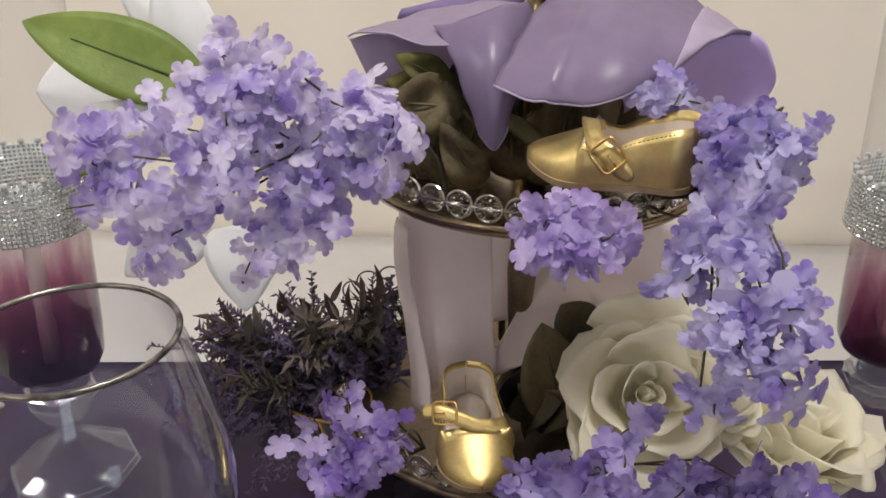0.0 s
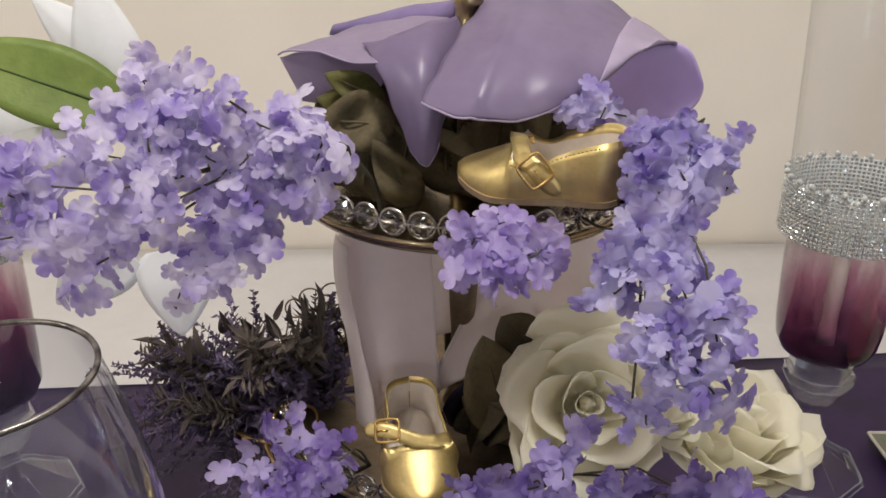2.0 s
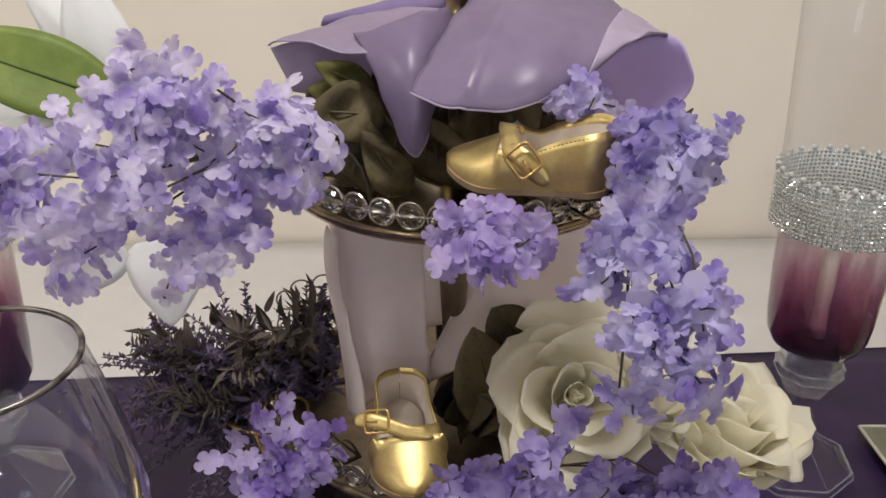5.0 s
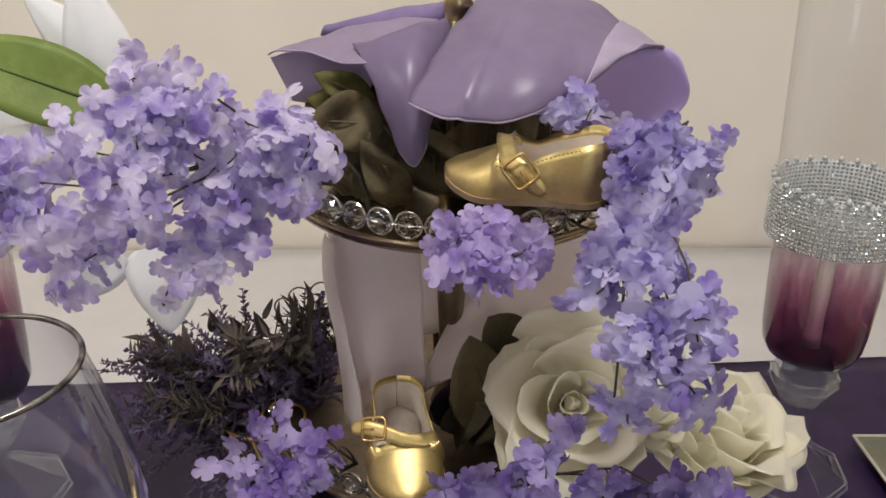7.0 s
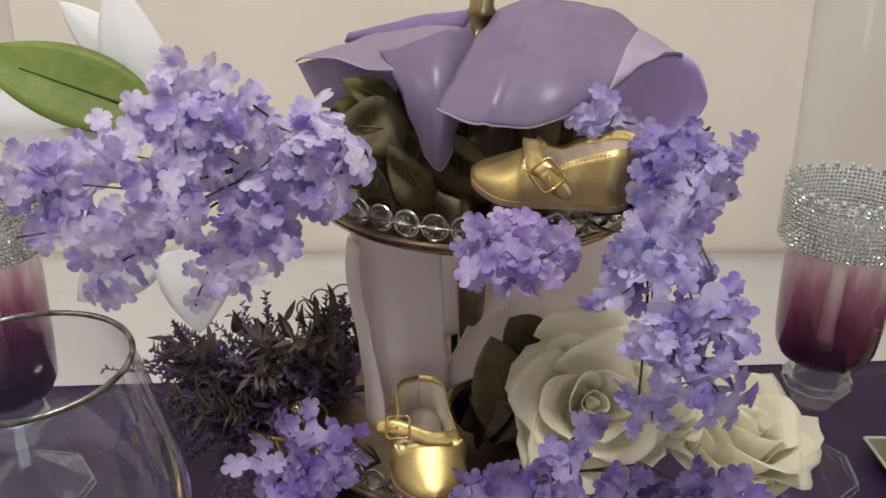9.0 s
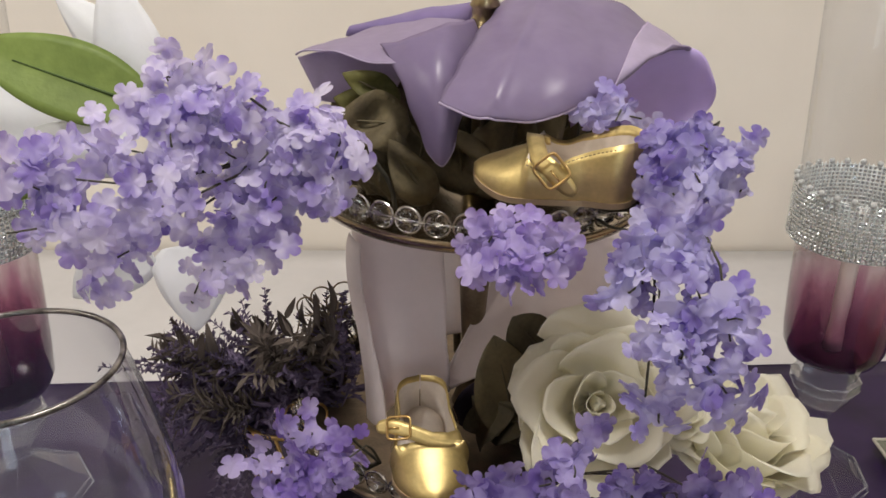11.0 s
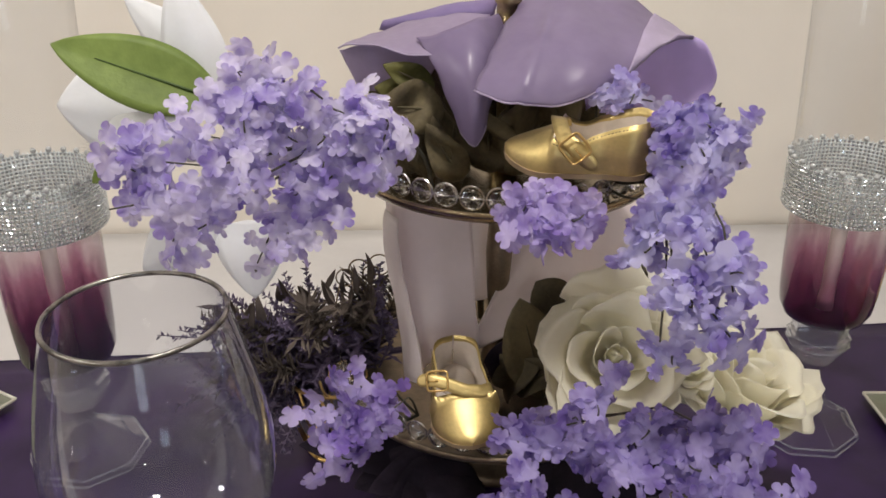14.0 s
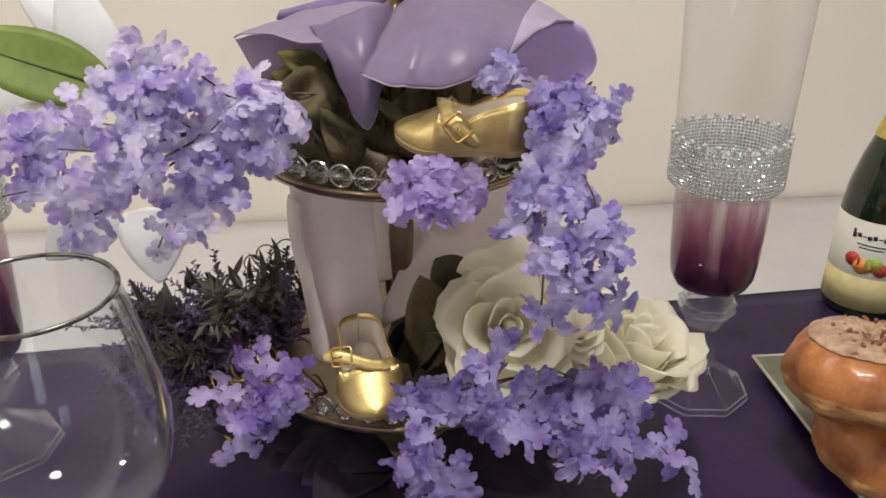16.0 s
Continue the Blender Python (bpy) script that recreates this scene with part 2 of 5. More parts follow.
# Tone of the rod that imitates a refracted streak in each bowl.
PALE_STREAK = material("pale_streak", (0.78, 0.70, 0.66), 0.5, vary=0.05, scale=40)
BOTTLEGLASS = material("dark_green_bottle", (0.010, 0.018, 0.008), 0.08, vary=0.2, scale=10, coat=0.5)
FOIL = material("gold_foil", (0.75, 0.60, 0.18), 0.35, 1.0, vary=0.2, scale=90, bump=0.3, bump_scale=500)
LABEL = material("paper_label", (0.60, 0.585, 0.52), 0.6, vary=0.06, scale=40)
LABEL_YELLOW = material("label_straw", (0.58, 0.50, 0.25), 0.6, vary=0.2, scale=60)
INK = material("label_ink", (0.03, 0.03, 0.03), 0.6)
RED = material("apple_red", (0.50, 0.05, 0.03), 0.5, vary=0.3, scale=90)
ORANGE = material("apple_orange", (0.75, 0.30, 0.08), 0.5, vary=0.3, scale=90)
GREEN = material("apple_green", (0.35, 0.50, 0.10), 0.5, vary=0.3, scale=90)
# Dark grey-green dish tone stands in for its reflection and inner shadow.
CHINA_DARKENED = material("china_with_dark_reflection", (0.17, 0.18, 0.14), 0.18, vary=0.15, scale=20)
CHINA_RIM = material("ivory_china_rim", (0.62, 0.61, 0.53), 0.25, vary=0.06, scale=40)
DOUGH = material("glazed_dough", (0.40, 0.125, 0.035), 0.42, vary=0.30, scale=34, bump=0.7, bump_scale=90, rgb2=(0.58, 0.23, 0.075), coat=0.18)
DOUGH_PALE = material("pale_dough", (0.50, 0.27, 0.11), 0.55, vary=0.3, scale=40, bump=0.6, bump_scale=120)
ICING = material("pink_icing", (0.42, 0.22, 0.17), 0.35, vary=0.30, scale=90, bump=0.7, bump_scale=110, rgb2=(0.66, 0.46, 0.30), coat=0.2)
NUT = material("chopped_nut", (0.30, 0.14, 0.08), 0.6, vary=0.4, scale=100)
LAMPWHITE = material("lamp_enamel", (0.8, 0.8, 0.78), 0.4)
# Glow for the diffusers of the added lamps.
glow = bpy.data.materials.new("added_lamp_diffuser")
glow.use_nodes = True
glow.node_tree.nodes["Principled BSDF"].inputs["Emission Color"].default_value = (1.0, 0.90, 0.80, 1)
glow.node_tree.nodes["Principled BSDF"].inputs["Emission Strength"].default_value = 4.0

daylight = bpy.data.materials.new("daylit_pane")
daylight.use_nodes = True
daylight.node_tree.nodes["Principled BSDF"].inputs["Emission Color"].default_value = (0.72, 0.85, 1.0, 1)
daylight.node_tree.nodes["Principled BSDF"].inputs["Emission Strength"].default_value = 6.0


# ---- mesh helpers ----
def mesh_ob(name, bm, mats, parent=None, label="", smooth=True):
    me = bpy.data.meshes.new(name)
    bm.to_mesh(me)
    bm.free()
    for m in mats if isinstance(mats, (list, tuple)) else [mats]:
        me.materials.append(m)
    if smooth:
        for p in me.polygons:
            p.use_smooth = True
    ob = new(name, me)
    if parent:
        ob.parent = parent
    if label:
        ob["label"] = label
    return ob


def part(name, bm, mat, parent, label="", smooth=True):
    return mesh_ob(name, bm, mat, parent, label, smooth)


def thing(name, label, category, group="", kind="", at=(0, 0, 0)):
    ob = new(name)
    ob.location = at
    ob.empty_display_size = 0.02
    return tagged(ob, label, category, group, kind)


def share(name, data, parent, m):
    """One more object on a mesh that is there already."""
    ob = new(name, data)
    ob.parent = parent
    ob.matrix_basis = m
    return ob


def box(x0, y0, z0, x1, y1, z1, bevel=0.0):
    bm = bmesh.new()
    bmesh.ops.create_cube(bm, size=1)
    for v in bm.verts:
        v.co = ((x0 + x1) / 2 + v.co.x * (x1 - x0), (y0 + y1) / 2 + v.co.y * (y1 - y0), (z0 + z1) / 2 + v.co.z * (z1 - z0))
    if bevel:
        bmesh.ops.bevel(bm, geom=list(bm.edges), offset=bevel, segments=2, affect="EDGES")
    return bm


def lathe(profile, segs=48, centre=(0, 0, 0), wobble=0.0):
    """Turns (radius, z) pairs round the z axis."""
    bm = bmesh.new()
    rings = []
    for r, z in profile:
        if r < 1e-6:
            rings.append([bm.verts.new((centre[0], centre[1], centre[2] + z))])
        else:
            rings.append([bm.verts.new((centre[0] + r * math.cos(2 * math.pi * k / segs), centre[1] + r * math.sin(2 * math.pi * k / segs), centre[2] + z)) for k in range(segs)])
    for a, b in zip(rings, rings[1:]):
        for k in range(segs):
            j = (k + 1) % segs
            if len(a) == 1 and len(b) > 1:
                bm.faces.new((a[0], b[j], b[k]))
            elif len(b) == 1 and len(a) > 1:
                bm.faces.new((a[k], a[j], b[0]))
            elif len(a) > 1:
                bm.faces.new((a[k], a[j], b[j], b[k]))
    bmesh.ops.recalc_face_normals(bm, faces=list(bm.faces))
    return bm


def tube(points, radii, sides=6, bm=None):
    """A tube along a line of points; radii one number or one per point."""
    bm = bm or bmesh.new()
    pts = [Vector(p) for p in points]
    rings = []
    for i, p in enumerate(pts):
        d = (pts[min(i + 1, len(pts) - 1)] - pts[max(i - 1, 0)]).normalized()
        a = d.orthogonal().normalized()
        b = d.cross(a)
        r = radii[i] if isinstance(radii, (list, tuple)) else radii
        rings.append([bm.verts.new(p + r * (math.cos(2 * math.pi * k / sides) * a + math.sin(2 * math.pi * k / sides) * b)) for k in range(sides)])
    for u, v in zip(rings, rings[1:]):
        best = min(range(sides), key=lambda s: sum((u[k].co - v[(k + s) % sides].co).length for k in range(sides)))
        for k in range(sides):
            bm.faces.new((u[k], u[(k + 1) % sides], v[(k + 1 + best) % sides], v[(k + best) % sides]))
    for ring in (rings[0], rings[-1]):
        bm.faces.new(ring)
    bmesh.ops.recalc_face_normals(bm, faces=list(bm.faces))
    return bm


def torus(R, r, m=Matrix(), big=24, small=8, bm=None):
    bm = bm or bmesh.new()
    vs = [[bm.verts.new(m @ Vector(((R + r * math.cos(b)) * math.cos(a), (R + r * math.cos(b)) * math.sin(a), r * math.sin(b)))) for b in [2 * math.pi * j / small for j in range(small)]] for a in [2 * math.pi * i / big for i in range(big)]]
    for i in range(big):
        for j in range(small):
            bm.faces.new((vs[i][j], vs[(i + 1) % big][j], vs[(i + 1) % big][(j + 1) % small], vs[i][(j + 1) % small]))
    bmesh.ops.recalc_face_normals(bm, faces=list(bm.faces))
    return bm


def sheet(grid, thick):
    """A closed thin shell on a grid of points."""
    g = np.array(grid, float)
    n, m = g.shape[:2]
    du, dv = np.gradient(g, axis=0), np.gradient(g, axis=1)
    nor = np.cross(du, dv)
    nor /= np.linalg.norm(nor, axis=2, keepdims=True) + 1e-12
    bm = bmesh.new()
    top = [[bm.verts.new(g[i, j] + nor[i, j] * thick / 2) for j in range(m)] for i in range(n)]
    low = [[bm.verts.new(g[i, j] - nor[i, j] * thick / 2) for j in range(m)] for i in range(n)]
    for i in range(n - 1):
        for j in range(m - 1):
            bm.faces.new((top[i][j], top[i + 1][j], top[i + 1][j + 1], top[i][j + 1]))
            bm.faces.new((low[i][j + 1], low[i + 1][j + 1], low[i + 1][j], low[i][j]))
    rim = [(i, 0) for i in range(n)] + [(n - 1, j) for j in range(1, m)] + [(i, m - 1) for i in range(n - 2, -1, -1)] + [(0, j) for j in range(m - 2, 0, -1)]
    for (a, b), (c, d) in zip(rim, rim[1:] + rim[:1]):
        bm.faces.new((top[a][b], low[a][b], low[c][d], top[c][d]))
    bmesh.ops.remove_doubles(bm, verts=list(bm.verts), dist=1e-6)
    return bm


def bezier(p, t):
    a, b, c, d = (np.array(q, float) for q in p)
    return a * (1 - t) ** 3 + 3 * b * t * (1 - t) ** 2 + 3 * c * t * t * (1 - t) + d * t ** 3


def patch(rows, n=18, thick=0.0008, ripple=0.0, seed=0, fold=0.0, vmin=0.0, vmax=1.0, umin=0.0, back=0.0, pleat=0.0, crease=0.0):
    """A draped sheet on four by four control points, with a faint ripple along its rim."""
    grid = []
    for i in range(n + 1):
        u = umin + (1 - umin) * i / n
        line = []
        for j in range(n + 1):
            v = vmin + (vmax - vmin) * j / n
            q = bezier([bezier(r, v) for r in rows], u) + np.array((0, back, -back))
            if fold:
                q = q + np.array((0, -0.4, 1)) * fold * noise.noise(Vector((q[0] * 30 + seed, q[1] * 14, q[2] * 14)))
            if crease:
                off = v - 0.27 - 0.07 * u
                q = q + np.array((0, -0.7, 0.7)) * crease * (1 if off < 0 else 0.6) * math.exp(-abs(off) / (0.10 if off < 0 else 0.05))
            if pleat:
                q = q + np.array((0, -0.7, 0.7)) * pleat * noise.noise(Vector((v * 6 + seed, u * 1.3, seed)))
            if ripple:
                w = ripple * (0.3 + 0.7 * max(abs(2 * u - 1), abs(2 * v - 1)) ** 3)
                q = q + w * np.array(noise.noise_vector(Vector(q * 55) + Vector((seed, 0, 0))))
            line.append(q)
        grid.append(line)
    return sheet(grid, thick)


def leaf_bm(base, tip, width, side=(0, -1, 0), sag=0.15, fold=0.15, n=14, m=6, thick=0.0006, shape=0.8, wave=0.0):
    """A leaf or petal from base to tip: its face turns to side; sag bends it, fold creases the middle."""
    base, tip, face = Vector(base), Vector(tip), Vector(side).normalized()
    along = tip - base
    length = along.length
    along.normalize()
    across = along.cross(face).normalized()
    face = across.cross(along).normalized()
    grid = []
    for i in range(n + 1):
        u = i / n
        w = width / 2 * max(0.03, math.sin(math.pi * min(1, u ** shape)) ** 0.75) if i < n else width * 0.01
        c = base + along * length * u + face * sag * length * math.sin(math.pi * u)
        row = []
        for j in range(m + 1):
            v = 2 * j / m - 1
            row.append(c + across * w * v + face * (fold * w * abs(v) + wave * w * math.sin(9 * u + 3 * v)))
        grid.append(row)
    return sheet(grid, thick)


def floret_into(bm, rnd, R, m, bend):
    """One flat fabric floret with four or five round lobes, drawn into bm at pose m; bend(p) curves the whole cloth."""
    lobes = 5 if rnd.random() < 0.75 else 4
    segs = 8 * lobes
    cup, twist, tip = rnd.uniform(-0.05, 0.26), rnd.uniform(-0.15, 0.15), rnd.uniform(0, 6.28)
    lob = [rnd.uniform(0.78, 1.18) for _ in range(lobes)]
    c = bm.verts.new(bend(m @ Vector((0, 0, -0.06 * R))))
    rings = []
    for f in (0.5, 1.0):
        ring = []
        for k in range(segs):
            a = 2 * math.pi * k / segs
            which, near = int((k + 4) / 8) % lobes, ((k + 4) % 8 - 4) / 4
            q = max(0, 1 - abs(near) ** 2.4) ** 0.55
            r = R * (0.62 + 0.38 * q * lob[which] + 0.02 * rnd.uniform(-1, 1)) if f == 1 else R * 0.5
            z = R * (cup * f * f + 0.10 * f * math.sin(2 * a + tip) + 0.07 * f * math.sin(lobes * a + 2 + tip) + 0.02 * f * rnd.uniform(-1, 1))
            ring.append(bm.verts.new(bend(m @ Vector((r * math.cos(a + twist * f), r * math.sin(a + twist * f), z)))))
        rings.append(ring)
    for k in range(segs):
        j = (k + 1) % segs
        bm.faces.new((c, rings[0][k], rings[0][j]))
        bm.faces.new((rings[0][k], rings[1][k], rings[1][j], rings[0][j]))


def floret_mesh(seed, R, heads=1, dye=0):
    """A fabric blossom: one floret, or several on long necks round a small hub, cut from one cloth and curved as a whole."""
    rnd = random.Random(seed)
    bm = bmesh.new()
    ka, kb, kc = rnd.uniform(3, 20), rnd.uniform(3, 20), rnd.uniform(-8, 8)

    def bend(p):
        return Vector((p.x, p.y, p.z - ka * p.x * p.x - kb * p.y * p.y + kc * p.x * p.y))

    if heads == 1:
        floret_into(bm, rnd, R, Matrix(), bend)
    else:
        first = rnd.uniform(0, 6.28)
        hub = bm.verts.new(Vector((0, 0, -0.0008)))
        rim = [bm.verts.new(bend(Vector((math.cos(0.5236 * k), math.sin(0.5236 * k), 0)) * R * rnd.uniform(0.85, 1.0))) for k in range(12)]
        for k in range(12):
            bm.faces.new((hub, rim[k], rim[(k + 1) % 12]))
        for h in range(heads):
            a = first + 6.28 * (h + rnd.uniform(-0.2, 0.2)) / max(heads, 3)
            way = Vector((math.cos(a), math.sin(a), 0)) * R * rnd.uniform(1.75, 2.3)
            tilt = Euler((rnd.uniform(-0.3, 0.3), rnd.uniform(-0.3, 0.3), rnd.uniform(0, 6))).to_matrix().to_4x4()
            floret_into(bm, rnd, R * rnd.uniform(0.9, 1.15), Matrix.Translation(way + Vector((0, 0, 0.10 * R * rnd.uniform(-1, 1)))) @ tilt, bend)
            side = Vector((-way.y, way.x, 0)).normalized() * R
            row = [[bm.verts.new(bend(way * u + side * w * e + Vector((0, 0, R * (0.10 * abs(e) - 0.06))))) for e in (-1, 0, 1)] for u, w in ((0.25, 0.62), (0.42, 0.52), (0.58, 0.48), (0.72, 0.52), (0.9, 0.5))]
            for x, y in zip(row, row[1:]):
                for k in (0, 1):
                    bm.faces.new((x[k], x[k + 1], y[k + 1], y[k]))
    me = bpy.data.meshes.new("floret")
    bm.to_mesh(me)
    bm.free()
    me.materials.append(FLORET[dye])
    for p in me.polygons:
        p.use_smooth = True
    return me


FLORETS = [[floret_mesh(q, 0.0082, 1, dye) for q in range(4)] + [floret_mesh(20 + q, 0.0070, 2 + q % 2, dye) for q in range(6)] + [floret_mesh(40 + q, 0.0069, 4 + q % 2, dye) for q in range(12)] for dye in range(4)]


def lilac_branch(label, sprigs, root, seed, density=1.0, size=1.0, group="lilac sprays", via=None, hub=None, dye=0):
    """A branch of fabric lilac: twigs from the root to each sprig, florets packed round each sprig."""
    ob = thing("lilac_branch", label, "artificial flower", group, at=root)
    inv = Matrix.Translation(-Vector(root))
    root = Vector(root)
    if hub:
        part("twig", tube([inv @ Vector(bezier([root, root + Vector((0, 0, 0.03)), Vector(hub) + Vector((0.02, 0.01, 0.01)), Vector(hub)], i / 8)) for i in range(9)], 0.0015, 6), TWIG, ob)
    for index, (a, b, r) in enumerate(sprigs):
        rnd = random.Random(100 * seed + index)
        a, b, r = Vector(a), Vector(b), max(0.003, r - 0.0078)
        ax = (b - a)
        mid = root.lerp(a, 0.55) + Vector((rnd.uniform(-1, 1), rnd.uniform(-1, 1), rnd.uniform(-1, 1))) * 0.008
        start = root
        if hub:
            start = Vector(hub)
            mid = start.lerp(a, 0.5) + Vector((rnd.uniform(-1, 1), 1.0, rnd.uniform(-1, 1))) * 0.005
        if via and a.z < via[2] - 0.02:
            mid = Vector(via) + Vector((rnd.uniform(-1, 1), rnd.uniform(0, 2), rnd.uniform(-1, 1))) * 0.006
        bow = [Vector(bezier([start, start.lerp(mid, 0.9), mid, a], i / 8)) for i in range(9)] + [a.lerp(b, 0.55), b]
        part("twig", tube([inv @ p for p in bow], [0.0011 - 0.00006 * i for i in range(11)], 6), TWIG, ob)
        n = max(5, int(density * (ax.length + 1.2 * r) * (r + 0.0105) * 6300))
        for k in range(n):
            s = rnd.uniform(0.0, 1.0)
            p = a + ax * s
            d = Vector((rnd.gauss(0, 1), rnd.gauss(0, 1) - 0.45, rnd.gauss(0, 1) + 0.15)).normalized()
            taper = 1.0 if s < 0.7 else 1.0 - 0.5 * (s - 0.7) / 0.4
            pos = p + d * r * taper * rnd.uniform(0.4, 1.25)
            nor = (0.8 * d + Vector((rnd.gauss(0, 0.3), rnd.gauss(0, 0.3) - 0.85, rnd.gauss(0, 0.3) + 0.25))).normalized()
            q = nor.to_track_quat("Z", "Y").to_matrix().to_4x4() @ Matrix.Rotation(rnd.uniform(0, 6.28), 4, "Z")
            sc = size * rnd.uniform(0.8, 1.15)
            share("floret", FLORETS[dye][rnd.randrange(3, 22) if r > 0.0035 else rnd.randrange(9)], ob, inv @ Matrix.Translation(pos) @ q @ Matrix.Scale(sc, 4))
            if k % 6 == 0:
                part("floret_stalk", tube([inv @ p, inv @ (p.lerp(pos, 0.6) + Vector((0, 0, 0.002))), inv @ pos], [0.0007, 0.0006, 0.0005], 5), TWIG, ob)
            if k % 8 == 3:
                turn = q @ Vector((1, 0, 0))
                tip = pos + nor * 0.0022
                part("floret_stalk", tube([inv @ (pos - nor * 0.004), inv @ tip, inv @ (tip + turn * 0.0035 + nor * 0.0010), inv @ (tip + turn * 0.0065 - nor * 0.0005)], [0.0006, 0.0006, 0.0005, 0.0004], 5), TWIG, ob)
    return ob


def leaf_thing(label, base, tip, width, side, sag, fold, blade, rib, group, **more):
    """A leaf of its own: blade and midrib, standing at its base."""
    ob = thing("leaf", label, "leaf", group, at=base)
    b, t = Vector((0, 0, 0)), Vector(tip) - Vector(base)
    part("blade", leaf_bm(b, t, width, side, sag, fold, **more), blade, ob)
    face, along = Vector(side).normalized(), t.normalized()
    across = along.cross(face).normalized()
    face = across.cross(along).normalized()
    pts = [t * u + face * (sag * t.length * math.sin(math.pi * u) + 0.0005) for u in (0, 0.2, 0.4, 0.6, 0.8, 0.96)]
    part("midrib", tube(pts, [0.0011, 0.0010, 0.0009, 0.0007, 0.0005, 0.0003], 5), rib, ob)
    return ob


# ---- room ----
wall = mesh_ob("wall_north", box(-2.49, 1.09, 0, 2.49, 1.21, CEIL), WALL, smooth=False)
wall.rotation_euler = (0, 0, 0.033)
tagged(wall, "plain warm beige painted wall behind the table", "wall", kind="structure")
# Unseen walls, floor and ceiling, added so the lamp light bounces back.
for nm, b in (("wall_south", (-2.5, -3.12, 0, 2.5, -3.0, CEIL)), ("wall_west", (-2.62, -3.12, 0, -2.5, 1.32, CEIL)), ("wall_east", (2.5, -3.12, 0, 2.62, 1.32, CEIL))):
    tagged(mesh_ob(nm, box(*b), WALL, smooth=False), "plain warm beige painted wall", "wall", kind="structure")
tagged(mesh_ob("floor", box(-2.62, -3.12, -0.1, 2.62, 1.32, 0), FLOOR, smooth=False), "brown wooden floor", "floor", kind="structure")
tagged(mesh_ob("ceiling", box(-2.62, -3.12, CEIL, 2.62, 1.32, CEIL + 0.1), CEILING, smooth=False), "unseen plain white ceiling added to bounce light", "ceiling", kind="structure")
# Housings and diffusers made up for the unseen lamps.
for x, y, _ in ADDED_LAMPS:
    lamp = thing("added_ceiling_lamp", "unseen round ceiling lamp added to light the room", "lamp", "ceiling lamps", at=(x, y, CEIL))
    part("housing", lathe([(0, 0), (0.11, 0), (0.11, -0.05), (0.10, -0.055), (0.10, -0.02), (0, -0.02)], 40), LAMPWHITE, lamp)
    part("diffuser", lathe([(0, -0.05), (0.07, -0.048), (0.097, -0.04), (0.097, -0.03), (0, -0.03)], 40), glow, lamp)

window = thing("window_1", "tall white-framed window with two narrow panes", "window", kind="structure", at=(0.75, -2.995, 1.35))
part("window_frame", box(-0.34, -0.004, -0.78, 0.34, 0.03, -0.70, 0.004), LAMPWHITE, window, smooth=False)
part("window_frame", box(-0.34, -0.004, 0.70, 0.34, 0.03, 0.78, 0.004), LAMPWHITE, window, smooth=False)
for x in (-0.34, -0.035, 0.27):
    part("window_frame", box(x, -0.004, -0.699, x + 0.07, 0.03, 0.699, 0.004), LAMPWHITE, window, smooth=False)
for x in (-0.268, 0.037):
    part("pane", box(x, 0.0, -0.698, x + 0.231, 0.006, 0.698), daylight, window, smooth=False)

# ---- table, cloth and runner ----
table = thing("table", "long table hidden under a white tablecloth", "table", at=(0.1, 0.553, 0))
table.rotation_euler = (0, 0, 0.033)
part("tabletop", box(-1.2, -0.5, 0.715, 1.2, 0.53, TABLE - 0.006, 0.004), TABLEWOOD, table, smooth=False)
for sx in (-1.12, 1.06):
    for sy in (-0.45, 0.42):
        part("leg", box(sx, sy, 0, sx + 0.06, sy + 0.06, 0.714, 0.004), TABLEWOOD, table, smooth=False)


def cloth_grid(x0, x1, y0, y1, z, drop_front, nx, ny, amp, seed):
    grid = []
    for i in range(ny + 1):
        row = []
        for j in range(nx + 1):
            x, y = x0 + (x1 - x0) * j / nx, y0 + (y1 - y0) * i / ny
            row.append((x, y + 0.033 * x, z + amp * noise.noise(Vector((x * 5, y * 7, seed))) + 0.3 * amp * noise.noise(Vector((x * 23, y * 19, seed)))))
        grid.append(row)
    if drop_front:
        hem = []
        for k in range(8, 0, -1):
            hem.append([(x, y - 0.012 - 0.012 * math.sin(x * 30) * k / 8, z - drop_front * k / 8) for x, y, _ in grid[0]])
        grid = hem + grid
    return grid


tagged(mesh_ob("tablecloth", sheet(cloth_grid(-1.13, 1.33, 0.045, 1.083, TABLE - 0.003, 0.35, 60, 26, 0.0008, 3), 0.0012), CLOTH), "white woven tablecloth spread over the table", "tablecloth")


def runner_grid():
    grid = []
    for i in range(23):
        row = []
        for j in range(71):
            x = -1.12 + 2.44 * j / 70
            back = 0.776 + 0.0735 * x
            y = 0.17 + 0.05 * x + (back - 0.17 - 0.05 * x) * i / 22
            row.append((x, y, TABLE + 0.0016 + 0.0009 * noise.noise(Vector((x * 6, y * 9, 8))) + 0.0004 * noise.noise(Vector((x * 30, y * 25, 2)))))
        grid.append(row)
    return grid


runner = thing("table_runner", "dark purple satin runner lying on a white tablecloth", "table runner")
RG = runner_grid()
part("cloth", sheet(RG, 0.0010), RUNNER, runner)
for row in (RG[0], RG[-1]):
    part("hem", tube([(x, y, z + 0.0002) for x, y, z in row], 0.0009, 6), RUNNER, runner)

# ---- tiered stand ----
AX, AY = 0.0985, 0.600
stand = thing("tiered_stand", "antique brass two-tier stand edged with crystal beads", "cake stand", at=(AX, AY, TABLE))
TRAY_UP, R_UP, TRAY_LOW, R_LOW = 0.275, 0.1135, 0.098, 0.132


